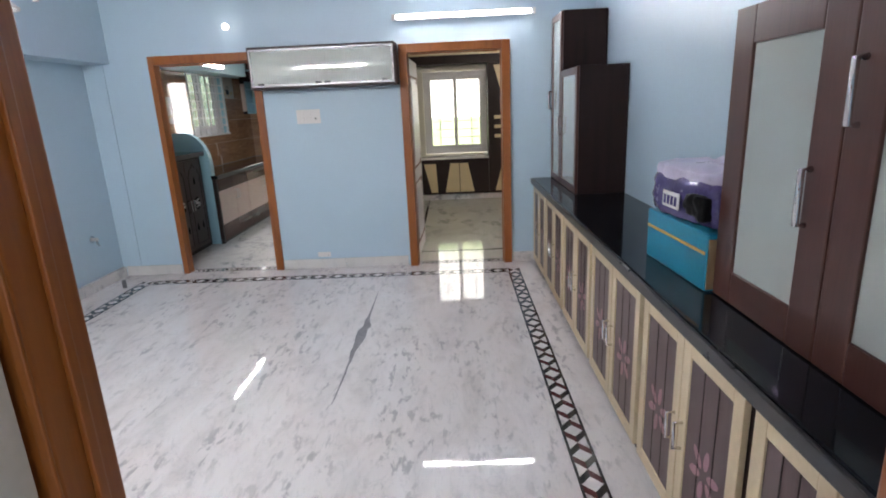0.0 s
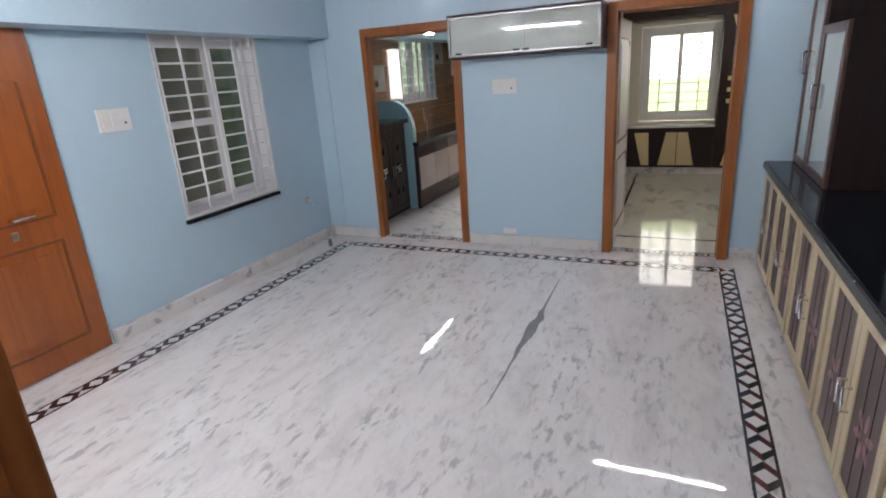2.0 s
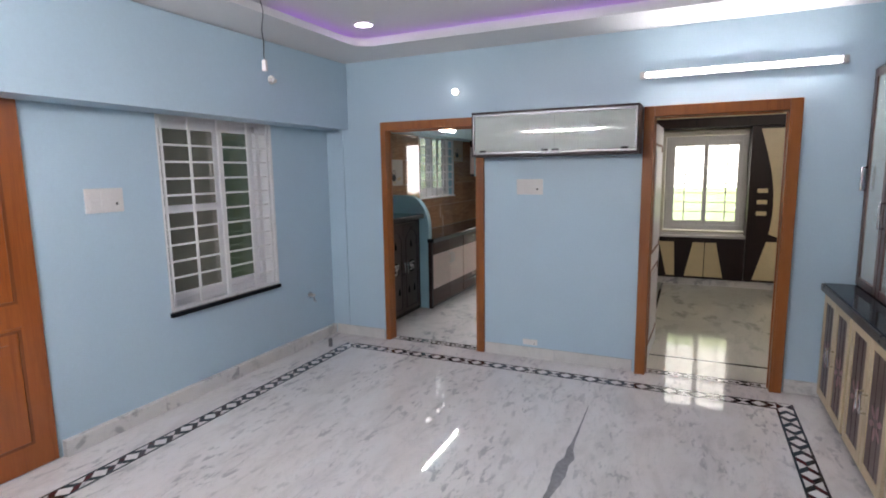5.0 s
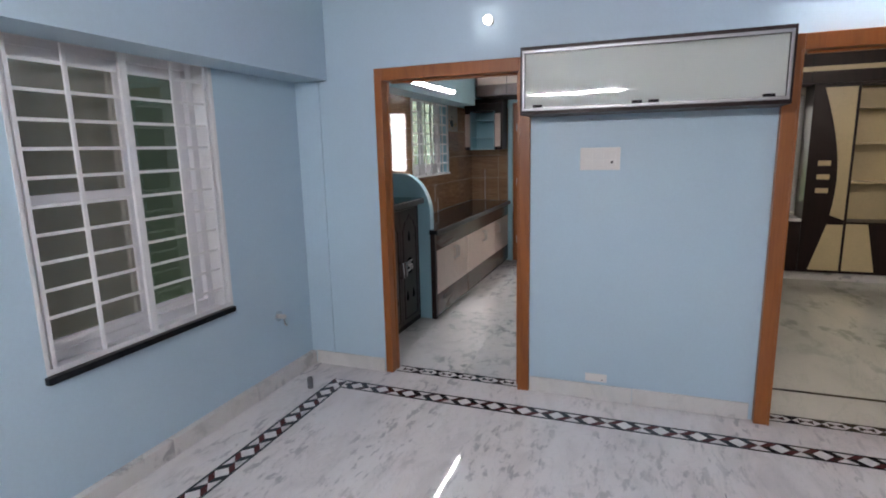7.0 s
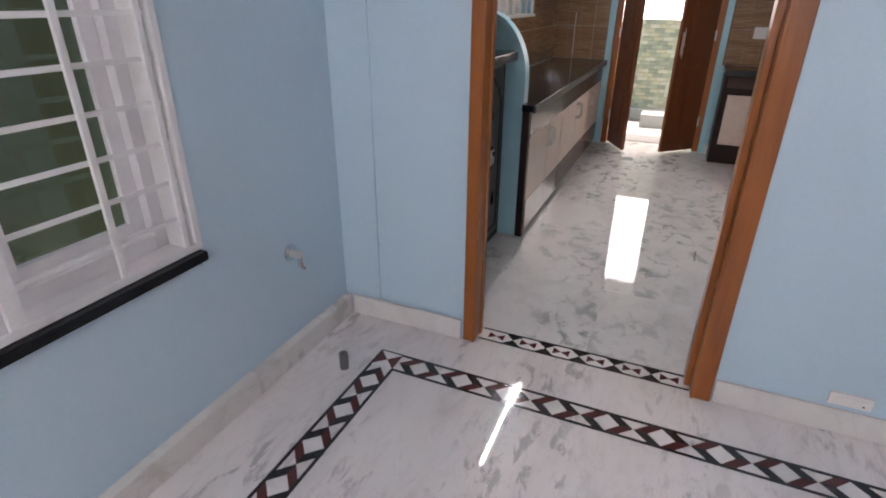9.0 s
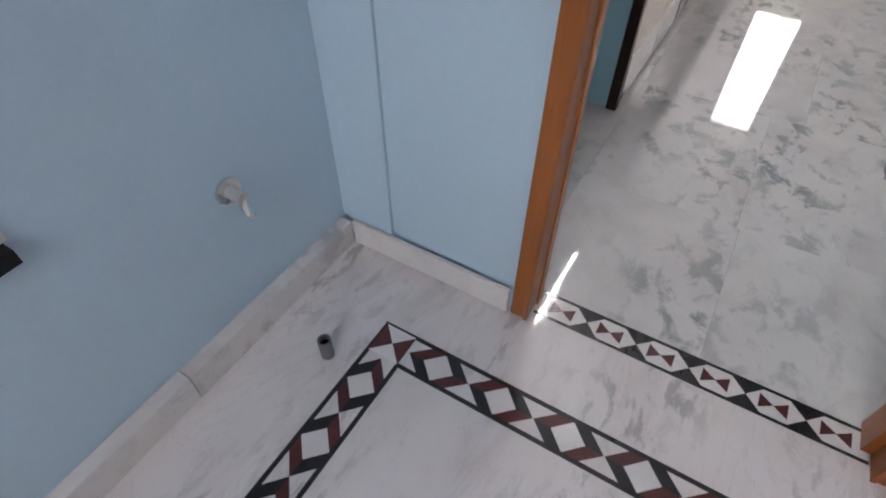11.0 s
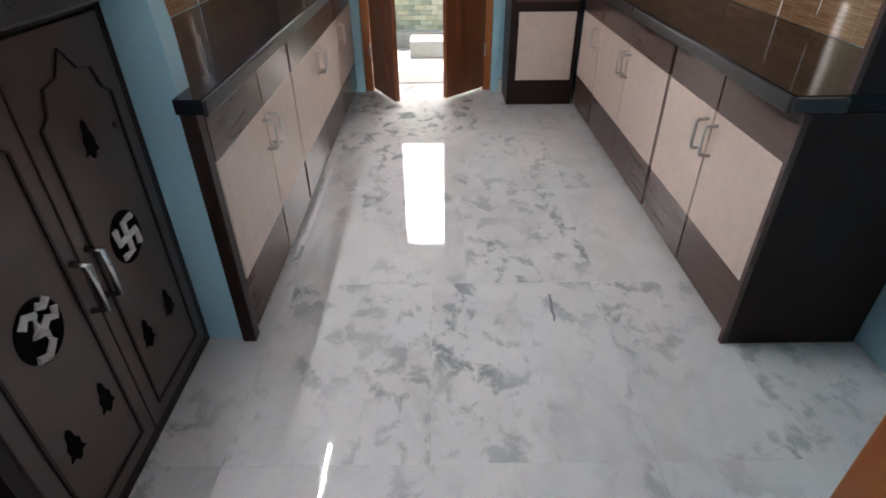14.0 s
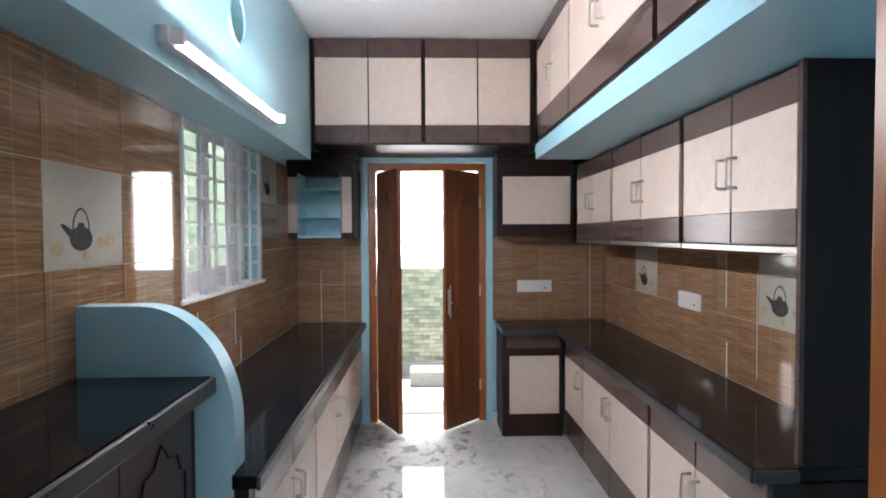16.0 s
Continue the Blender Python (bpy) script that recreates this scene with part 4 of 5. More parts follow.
# ---- wall tiles ----
def kettle_print(parent, m):
    bm = bmesh.new()
    add_prism(bm, [(0.055 * math.cos(a * math.pi / 9), 0.038 * math.sin(a * math.pi / 9) - 0.045) for a in range(18)], 0.0006, m)
    add_prism(bm, [(-0.05, -0.045), (-0.095, -0.005), (-0.085, 0.0), (-0.04, -0.02)], 0.0006, m)
    add_prism(bm, [(-0.02, -0.012), (0.02, -0.012), (0.012, 0.004), (-0.012, 0.004)], 0.0006, m)
    part("kettle_print", bm, KETTLE, parent)
    bm = bmesh.new()
    for k in range(12):
        a0, a1 = math.pi * k / 12, math.pi * (k + 1) / 12
        q = [(0.042 * math.cos(a0), 0.07 * math.sin(a0) - 0.02), (0.042 * math.cos(a1), 0.07 * math.sin(a1) - 0.02), (0.036 * math.cos(a1), 0.063 * math.sin(a1) - 0.02), (0.036 * math.cos(a0), 0.063 * math.sin(a0) - 0.02)]
        add_prism(bm, q, 0.0006, m)
    part("kettle_handle_print", bm, KETTLE, parent)
    bm = bmesh.new()
    for cx, cz, r in ((-0.11, -0.075, 0.028), (0.10, -0.06, 0.024), (0.15, -0.05, 0.03), (0.02, -0.1, 0.02)):
        add_prism(bm, [(cx + r * math.cos(a * math.pi / 5), cz + 0.8 * r * math.sin(a * math.pi / 5)) for a in range(10)], 0.0005, m)
    part("cup_print", bm, KETTLE_P, parent)


def tiled(name, m, width, z0, rows, tile_h, tile_w, holes, decor, label, first=0.0):
    """Glazed wall tiles over a grout bed; local x runs along the wall, local -y faces the room."""
    base = thing(name, m, label, "wall tiles", kind="structure")
    bed = bmesh.new()
    n = math.ceil((width - first) / tile_w) + (1 if first else 0)
    edges = [0.0] + [first + tile_w * k for k in range(0 if first else 1, n + 2)]
    edges = [e for e in edges if e < width - 0.02] + [width]
    for i, (a, b) in enumerate(zip(edges, edges[1:])):
        for j in range(rows):
            c, e = z0 + tile_h * j, z0 + tile_h * (j + 1)
            rects = [(a, b, c, e)]
            for h in holes:
                nxt = []
                for r in rects:
                    if h[0] < r[1] and h[1] > r[0] and h[2] < r[3] and h[3] > r[2]:
                        if r[0] < h[0]:
                            nxt.append((r[0], h[0], r[2], r[3]))
                        if r[1] > h[1]:
                            nxt.append((h[1], r[1], r[2], r[3]))
                        lo, hi = max(r[0], h[0]), min(r[1], h[1])
                        if r[2] < h[2]:
                            nxt.append((lo, hi, r[2], h[2]))
                        if r[3] > h[3]:
                            nxt.append((lo, hi, h[3], r[3]))
                    else:
                        nxt.append(r)
                rects = nxt
            for r in rects:
                if r[1] - r[0] < 0.012 or r[3] - r[2] < 0.012:
                    continue
                add_box(bed, r[0], r[1], -0.003, -0.0005, r[2], r[3])
                g = 0.0012
                is_d = (i, j) in decor and len(rects) == 1
                t = part("wall_tile", box(r[0] + g, r[1] - g, -0.008, -0.0031, r[2] + g, r[3] - g, 0.0008), DECOR if is_d else TILE, base)
                if is_d:
                    kettle_print(t, Matrix.Translation(((a + b) / 2 - 0.03, -0.0081, (c + e) / 2 - 0.02)) @ XZ)
    part("grout_bed", bed, GROUT, base)
    return base


# west wall: local x = world y
tiled("tiles_west", at(KX0 - 0.0075, KY0, 0, 90), 9.19 - KY0, 0.85, 4, 0.3125, 0.39, [(7.09 - KY0, 8.24 - KY0, 1.27, 2.2), (0, 6.374 - KY0, 0, 1.14)], {(3, 2), (8, 1), (8, 3)}, "glossy cane-printed brown wall tiles", 0.17)
tiled("tiles_east", at(KX1 + 0.0075, 9.19, 0, -90), 9.19 - 6.35, 0.85, 3, 0.3125, 0.354, [], {(2, 1), (6, 1)}, "glossy cane-printed brown wall tiles", 0.326)
tiled("tiles_north_west", at(KX0 - 0.007, KY1 + 0.0075, 0, 0), 0.57, 0.85, 4, 0.3125, 0.39, [], set(), "glossy cane-printed brown wall tiles")
tiled("tiles_north_east", at(-1.745, KY1 + 0.0075, 0, 0), 0.945, 0.85, 3, 0.3125, 0.39, [], set(), "glossy cane-printed brown wall tiles")


# old grout runs on the tiles
def grout_run(m, z0, z1, w=1.0):
    g = thing("grout_run", m, "thin whitish grout run down the wall tiles", "grout stain", "grout runs")
    h = z1 - z0
    pts = [(-0.004 * w, z0), (0.005 * w, z0 + 0.06 * h), (0.003 * w, z0 + 0.5 * h), (0.004 * w, z1), (-0.002 * w, z1), (-0.003 * w, z0 + 0.6 * h)]
    part("run", prism(pts, 0.0012, XZ), PLATE, g)


for y, z0, z1, w in ((7.353, 1.20, 1.50, 0.9), (7.345, 0.852, 1.03, 1.2), (7.10, 0.90, 1.40, 0.6)):
    grout_run(at(KX1 - 0.0005, y, 0, -90), z0, z1, w)
for y, z0, z1, w in ((7.24, 1.05, 1.22, 0.9), (7.725, 0.97, 1.18, 1.1), (7.81, 0.852, 1.0, 1.2)):
    grout_run(at(KX0 + 0.0005, y, 0, 90), z0, z1, w)
grout_run(at(-0.925, KY1 - 0.0005, 0), 0.852, 1.5, 0.8)
grout_run(at(-3.17, KY1 - 0.0005, 0), 0.852, 1.28, 0.8)

# ---- kitchen units ----
def d_handle(parent, x, z, size=0.11):
    pts = [(x, 0, z), (x, -0.036, z + 0.002), (x, -0.041, z + 0.01), (x, -0.041, z + size - 0.01), (x, -0.036, z + size - 0.002), (x, 0, z + size)]
    part("handle", rod(pts, 0.006), STEEL, parent, "steel bow handle", True)


def banded_door(unit, a, b, z0, z1, lo, hi, handle, hz):
    """Cream laminate door with brown bands above and below, fronts at local y = 0."""
    t = 0.018
    d = part("door", box(a, b, 0, t, z0 + lo, z1 - hi, 0.0015), CREAM, unit, "mottled cream laminate door")
    if lo:
        part("lower_band", box(a, b, 0.0005, t, z0, z0 + lo - 0.001, 0.0012), WENGE_L, d)
    if hi:
        part("upper_band", box(a, b, 0.0005, t, z1 - hi + 0.001, z1, 0.0012), WENGE_L, d)
    if handle is not None:
        d_handle(d, handle, hz)
    return d


def floor_unit(m, width, depth, splits, group, label="kitchen floor unit with cream and brown laminate doors", top=0.81, single_handle=None, filler=0.006, inset=0.0):
    u = thing("kitchen_floor_unit", m, label, "cabinet", group)
    part("carcass", box(inset, width, 0.02, depth, 0.03, top, 0.002), WENGE, u)
    part("plinth", box(inset + 0.002, width - 0.002, 0.024, depth, 0.001, 0.0295), WENGE, u)
    xs = [filler, *splits, width - 0.006]
    if filler > 0.02:
        part("filler_strip", box(0, filler - 0.003, 0.001, 0.046, 0.004, top - 0.001, 0.002), WENGE, u, "dark wenge edge strip")
    for i, (a, b) in enumerate(zip(xs, xs[1:])):
        if len(xs) == 2:
            h = (b - 0.05) if single_handle is None else single_handle
        else:
            h = b - 0.035 if i % 2 == 0 else a + 0.035
        banded_door(u, a + 0.0055, b - 0.0055, 0.035, top - 0.012, 0.20, 0.15, h, 0.50)
    return u


LG, RG = "kitchen units along the window wall", "kitchen units along the tiled wall"
LF = -2.838
floor_unit(at(LF, 6.352, 0, FACE_E), 0.97, 0.475, [0.535], LG, filler=0.045, inset=0.11)
floor_unit(at(LF, 7.33, 0, FACE_E), 1.16, 0.475, [0.58], LG)
floor_unit(at(LF, 8.498, 0, FACE_E), 0.685, 0.475, [], LG, single_handle=0.08)
RF = -1.242
floor_unit(at(RF, 7.225, 0, FACE_W), 0.885, 0.46, [0.44], RG)
floor_unit(at(RF, 8.315, 0, FACE_W), 1.083, 0.46, [0.54], RG)
floor_unit(at(RF, 8.775, 0, FACE_W), 0.453, 0.46, [], RG)
ret = thing("kitchen_corner_unit", at(-1.715, 8.83, 0), "corner kitchen unit with one cream panel", "cabinet")
part("carcass", box(0, 0.468, 0.02, 0.36, 0.001, 0.81, 0.002), WENGE, ret)
part("front_panel", box(0.0, 0.468, 0, 0.0195, 0.002, 0.808, 0.002), WENGE, ret)
part("cream_panel", box(0.055, 0.44, -0.006, -0.0005, 0.18, 0.63, 0.002), CREAM, ret)
part("drawer_line", box(0.03, 0.45, -0.003, -0.0005, 0.69, 0.79, 0.001), WENGE_L, ret)

wt = thing("kitchen_worktop", at(-3.1, 7.8, 0.81), "black granite kitchen worktop under the window", "counter", "kitchen worktops")
slab = box(KX0 + 3.1 + 0.002, -2.812 + 3.1, 6.459 - 7.8, 9.188 - 7.8, 0.0005, 0.04, 0.004)
add_box(slab, -2.884 + 3.1, -2.812 + 3.1, 6.336 - 7.8, 6.458 - 7.8, 0.0005, 0.04)
part("slab", slab, GRANITE, wt)
part("edge_strip", box(-2.8115 + 3.1, -2.799 + 3.1, 6.336 - 7.8, 9.188 - 7.8, -0.006, 0.037, 0.004), EDGE, wt, "grey polished edge")
wt = thing("kitchen_worktop", at(-1.05, 7.8, 0.81), "black granite L-shaped kitchen worktop", "counter", "kitchen worktops")
part("slab", prism([(-1.295 + 1.05, 6.32 - 7.8), (KX1 + 1.05 - 0.002, 6.32 - 7.8), (KX1 + 1.05 - 0.002, 9.188 - 7.8), (-1.725 + 1.05, 9.188 - 7.8), (-1.725 + 1.05, 8.765 - 7.8), (-1.295 + 1.05, 8.765 - 7.8)], 0.0395, Matrix.Translation((0, 0, 0.0005))), GRANITE, wt)
part("edge_strip", box(-1.308 + 1.05, -1.2955 + 1.05, 6.32 - 7.8, 8.752 - 7.8, -0.006, 0.037, 0.004), EDGE, wt, "grey polished edge")
part("edge_strip", box(-1.725 + 1.05, -1.308 + 1.05, 8.752 - 7.8, 8.7645 - 7.8, -0.006, 0.037, 0.004), EDGE, wt, "grey polished edge")
part("end_cap", box(-1.30 + 1.05, -1.165 + 1.05, 6.30 - 7.8, 6.3195 - 7.8, 0.0, 0.038, 0.004), EDGE, wt)
sp = thing("end_panel", at(RF, 6.335, 0), "dark wenge end panel of the kitchen units", "cabinet panel")
part("panel", box(0.004, 0.44, -0.018, 0.0, 0.001, 0.803, 0.002), WENGE, sp)
part("edge_band", box(-0.016, 0.0035, -0.0185, 0.0, 0.001, 0.803, 0.002), WENGE_L, sp, "brown laminate edge band")
tp = thing("tall_side_panel", at(-1.148, 6.339, 0), "dark wenge side panel from worktop to loft", "cabinet panel")
part("panel", box(0.004, 0.347, -0.018, 0.0, 0.851, 2.099, 0.002), WENGE, tp)
part("edge_band", box(-0.012, 0.0035, -0.019, -0.0005, 0.86, 2.099, 0.001), WENGE_L, tp, "brown edge band")

UG = "wall units over the tiled wall"
for far, w, split in ((7.105, 0.764, 0.39), (8.02, 0.905, 0.45), (8.79, 0.76, 0.38)):
    u = thing("kitchen_wall_unit", at(-1.15, far, 1.52, FACE_W), "kitchen wall unit with cream and brown laminate doors", "cabinet", UG)
    part("carcass", box(0, w, 0.02, 0.348, 0.0, 0.578, 0.002), WENGE, u)
    part("bottom_edge", box(0, w, 0.002, 0.0195, -0.014, 0.008, 0.002), STEEL, u, "pale edge strip")
    for i, (a, b) in enumerate(((0.012, split), (split, w - 0.012))):
        banded_door(u, a + 0.005, b - 0.005, 0.014, 0.57, 0.115, 0.115, (b - 0.035) if i == 0 else a + 0.035, 0.22)
u = thing("corner_wall_unit", at(-1.745, 8.90, 1.62), "corner wall unit with one cream panel", "cabinet")
part("carcass", box(0, 0.593, 0.0, 0.29, -0.06, 0.55, 0.002), WENGE, u)
part("cream_panel", box(0.045, 0.575, -0.006, -0.0005, 0.03, 0.40, 0.002), CREAM, u)

# open corner shelf over the sink side
u = thing("open_wall_shelf", at(-3.40, 8.90, 1.55), "dark wall unit with open sky blue shelves", "shelf unit")
for nm, q, mt in (("side_panel", (0, 0.11, 0, 0.29, 0, 0.50), WENGE), ("side_panel", (0.445, 0.55, 0, 0.29, 0, 0.50), WENGE), ("top_panel", (0, 0.55, 0, 0.29, 0.5, 0.62), WENGE), ("back_panel", (0.11, 0.445, 0.27, 0.29, 0, 0.5), KBLUE), ("bottom_panel", (0.1105, 0.4445, 0.0, 0.2695, 0.0, 0.016), KBLUE), ("shelf", (0.1105, 0.4445, 0.01, 0.2695, 0.155, 0.17), KBLUE), ("shelf", (0.1105, 0.4445, 0.01, 0.2695, 0.375, 0.39), KBLUE), ("lining", (0.1105, 0.118, 0.004, 0.2695, 0.016, 0.5), KBLUE), ("lining", (0.437, 0.4445, 0.004, 0.2695, 0.016, 0.5), KBLUE)):
    part(nm, box(*q), mt, u)
for x in (0.035, 0.452):
    part("cream_strip", box(x, x + 0.075, -0.006, -0.0005, 0.04, 0.47, 0.002), CREAM, u)

# ---- lofts ----
lb_ = thing("loft_cabinet", at(-3.098, 8.517, 2.205), "loft cabinet with four cream laminate doors", "cabinet")
part("carcass", box(0, 1.577, 0.02, 0.67, 0.001, 0.743, 0.002), WENGE, lb_)
for k in range(4):
    a = 0.03 + 0.384 * k - (0.004 if k in (0, 2) else 0.014)
    dd = banded_door(lb_, a + 0.006, a + 0.37, 0.012, 0.738, 0.125, 0.135, None, 0)
part("divider", box(0.772, 0.786, -0.001, 0.019, 0.012, 0.738), WENGE, lb_)
part("pelmet", box(-0.30, 0.262, 0.36, 0.64, -0.055, 0.0, 0.002), WENGE, lb_)
part("pelmet", box(1.354, 2.28, 0.36, 0.64, -0.055, 0.0, 0.002), WENGE, lb_)
lr = thing("loft_cabinet", at(-1.519, 8.50, 2.206, FACE_W), "long loft cabinet with cream laminate doors", "cabinet")
part("carcass", box(0, 3.19, 0.02, 0.70, 0.001, 0.742, 0.002), WENGE, lr)
for k, (a, b) in enumerate(((0.03, 0.43), (0.435, 0.84), (0.87, 1.40), (1.405, 1.94), (1.98, 2.56), (2.565, 3.17))):
    banded_door(lr, a, b, 0.03, 0.735, 0.16, 0.10, b - 0.04 if k % 2 == 0 else a + 0.04, 0.30)

# ---- prayer cabinet by the doorway ----
pc = thing("prayer_cabinet", at(-3.008, 5.575, 0, FACE_E), "dark brown prayer cabinet with cut-out emblems", "cabinet")
part("carcass", box(0, 0.80, 0.022, 0.35, 0.02, 1.104, 0.002), WENGE, pc)
part("face_frame", frame_ring([(0.035, 0.04), (0.768, 0.04), (0.768, 1.07), (0.035, 1.07)], [(0, 0.001), (0.80, 0.001), (0.80, 1.103), (0, 1.103)], 0, 0.021), WENGE, pc).matrix_local = Matrix.Translation((0, 0.0215, 0)) @ XZ


def ogee(a, b, z0, z1):
    w = b - a
    return [(a, z0), (b, z0), (b, z1 - 0.13), (b - 0.03, z1 - 0.11), (b - 0.05, z1 - 0.06), (b - 0.10, z1 - 0.05), (b - 0.13, z1 - 0.012), (a + w / 2, z1), (a + 0.13, z1 - 0.012), (a + 0.10, z1 - 0.05), (a + 0.05, z1 - 0.06), (a + 0.03, z1 - 0.11), (a, z1 - 0.13)]


DOORWOOD = surface("dark_brown_satin_door", (0.062, 0.038, 0.032), 0.3, 0.1, 3, 50, bmp=0.03)
EMBLEM = surface("bare_metal_inlay", (0.62, 0.60, 0.58), 0.35, 0.05, 10, 60, bmp=0)
for k, (a, b) in enumerate(((0.038, 0.387), (0.393, 0.765))):
    d = part("door", box(a, b, -0.004, 0.018, 0.045, 1.065, 0.003), DOORWOOD, pc, "satin brown door")
    part("door_moulding", ring_strip(ogee(a + 0.045, b - 0.045, 0.09, 1.02), 0.008, 0.005, Matrix.Translation((0, -0.0045, 0)) @ XZ), WENGE, d)
    ex, ez = (0.215, 0.571)[k], 0.561
    for dx, dz in ((0.0, 0.82), (-0.065, 0.29), (0.066, 0.292)):
        leaf = [(0.0, 0.06), (0.014, 0.045), (0.016, 0.022), (0.030, 0.004), (0.026, -0.018), (0.038, -0.036), (0.018, -0.036), (0.006, -0.052), (-0.006, -0.052), (-0.018, -0.036), (-0.038, -0.036), (-0.026, -0.018), (-0.030, 0.004), (-0.016, 0.022), (-0.014, 0.045)]
        # flat black shape on the door paints the darkness of a leaf-shaped hole
        part("leaf_cutout", prism([(ex + dx + x * 0.72, dz + z * 0.82) for x, z in leaf], 0.002, Matrix.Translation((0, -0.0045, 0)) @ XZ), VOID, d)
    part("roundel", prism([(ex + 0.066 * math.cos(q * math.pi / 14), ez + 0.070 * math.sin(q * math.pi / 14)) for q in range(28)], 0.002, Matrix.Translation((0, -0.0045, 0)) @ XZ), VOID, d, "round black emblem plate")
    bm = bmesh.new()
    em = Matrix.Translation((ex, -0.0068, ez)) @ XZ @ Matrix.Scale(1.12, 4)
    if k == 0:
        strokes = [[(-0.035, 0.03), (-0.02, 0.045), (0.0, 0.035), (-0.002, 0.012), (-0.018, 0.002), (0.008, -0.008), (0.012, -0.032), (-0.01, -0.05), (-0.036, -0.04)], [(0.004, 0.0), (0.022, 0.012), (0.04, 0.002), (0.048, 0.02)], [(0.012, 0.045), (0.026, 0.036), (0.04, 0.046)]]
    else:
        e = 0.036
        strokes = [[(-e, e), (-e, 0), (e, 0), (e, -e)], [(e, e), (0, e), (0, -e), (-e, -e)]]
    for s in strokes:
        add_rod(bm, [em @ Vector((x, z, 0.0)) for x, z in s], 0.0095, 6)
    part("emblem", bm, EMBLEM, d, "pale metal sacred emblem")
    hx = b - 0.024 if k == 0 else a + 0.03
    part("handle", rod([(hx, -0.004, 0.49), (hx, -0.040, 0.493), (hx, -0.040, 0.617), (hx, -0.004, 0.62)], 0.008), CHROME, d, "chrome bow handle", True)
pt = thing("prayer_counter", at(-3.2, 5.83, 1.105), "black granite top of the prayer cabinet", "counter")
part("slab", box(KX0 + 3.2 + 0.002, -2.957 + 3.2, 5.264 - 5.83, 6.374 - 5.83, 0.0005, 0.04, 0.004), GRANITE, pt)
part("edge_strip", box(-2.9565 + 3.2, -2.938 + 3.2, 5.264 - 5.83, 6.374 - 5.83, -0.012, 0.038, 0.007), EDGE, pt, "rounded polished edge")

# curved partition between prayer cabinet and worktop
prof = [(KX0 + 0.001, 0.0005), (-2.886, 0.0005), (-2.886, 0.985)]
prof += [(-3.17 + 0.284 * math.cos(radians(q)), 0.985 + 0.375 * math.sin(radians(q))) for q in range(6, 91, 6)]
prof += [(KX0 + 0.001, 1.36)]
struct("partition", prism(prof, 0.082, Matrix(((1, 0, 0, 0), (0, 0, 1, 6.3755), (0, 1, 0, 0), (0, 0, 0, 1)))), KBLUE, "sky blue curved masonry partition beside the worktop", "partition")

switch_plate(at(-1.395, KY1 - 0.0008, 1.138), 0.29, 0.10, "white switch plate on the cane-printed tiles", 1, 5, "kitchen switch plates")
switch_plate(at(KX1 - 0.0008, 7.715, 1.19, -90), 0.25, 0.095, "white switch plate on the cane-printed tiles", 1, 3, "kitchen switch plates")

# ---- back door and yard ----
bf = thing("door_frame_back", at(-2.2875, 9.20), "brown timber frame of the back door", "door frame", kind="structure")
for nm, q in (("jamb", (-0.4865, -0.426, 0.002, 0.12, 0, 2.16)), ("jamb", (0.426, 0.4865, 0.002, 0.12, 0, 2.16)), ("head", (-0.425, 0.425, 0.002, 0.12, 2.10, 2.16))):
    part(nm, box(*q, 0.003), TEAK, bf)
lw = 0.405
panel_door("back_door_leaf", at(-2.71, 9.205, 0.012, -62), lw, 2.07, "half-open narrow brown panelled back door leaf", mat=LEAF, group="back door leaves")
panel_door("back_door_leaf", at(-2.145, 8.922, 0.012, 44), lw, 2.07, "half-open narrow brown panelled back door leaf", mat=LEAF, group="back door leaves")
hinge_bm = lambda z: rod([(0, 0, z), (0, 0, z + 0.09)], 0.008, 8)
for leaf_, hx_ in zip([o for o in bpy.data.objects if o.name.startswith("back_door_leaf")], (0.004, lw - 0.004)):
    for z in (0.25, 1.05, 1.78):
        hg = part("hinge", hinge_bm(z), STEEL, leaf_, "steel butt hinge")
        hg.location = (hx_, -0.010, 0)
    if hx_ > 0.1:
        bolt = part("tower_bolt", box(0.018, 0.046, -0.012, -0.0005, 0.93, 1.13, 0.002), STEEL, leaf_, "steel tower bolt")
        part("bolt_rod", rod([(0.032, -0.017, 0.90), (0.032, -0.017, 1.16)], 0.005, 8), STEEL, bolt)
        part("bolt_knob", rod([(0.032, -0.017, 1.02), (0.032, -0.040, 1.02)], 0.006, 8), STEEL, bolt)
struct("ground", box(-60, 60, 9.42, 90, -0.3, -0.05), CONCRETE, "pale cement yard", "ground")
struct("ground_surround", box(-60, 60, -60, -3.2, -0.3, -0.05), CONCRETE, "pale cement forecourt", "ground")
struct("ground_side", box(-60, -3.61, -3.2, 9.42, -0.3, -0.05), CONCRETE, "pale cement side passage", "ground")
struct("ground_east", box(1.57, 60, -3.2, 9.42, -0.3, -0.05), CONCRETE, "pale cement ground beside the house", "ground")
struct("sunshade", box(-3.6, -1.0, 9.42, 10.45, 2.24, 2.34, 0.006), CONCRETE, "cement sunshade slab over the back door", "slab")
struct("door_step", box(-2.9, -1.7, 9.42, 9.75, -0.05, 0.0, 0.006), CONCRETE, "cement step outside the back door", "step")
struct("yard_ledge", box(-4.5, 0.5, 10.85, 10.995, -0.05, 0.10, 0.008), CONCRETE, "low cement ledge along the yard wall", "ledge")
blk = thing("cement_block", at(-2.28, 10.55, -0.05), "pale cement block in the yard", "block")
part("block_body", box(-0.2, 0.2, -0.15, 0.15, 0.001, 0.16, 0.008), CONCRETE, blk)

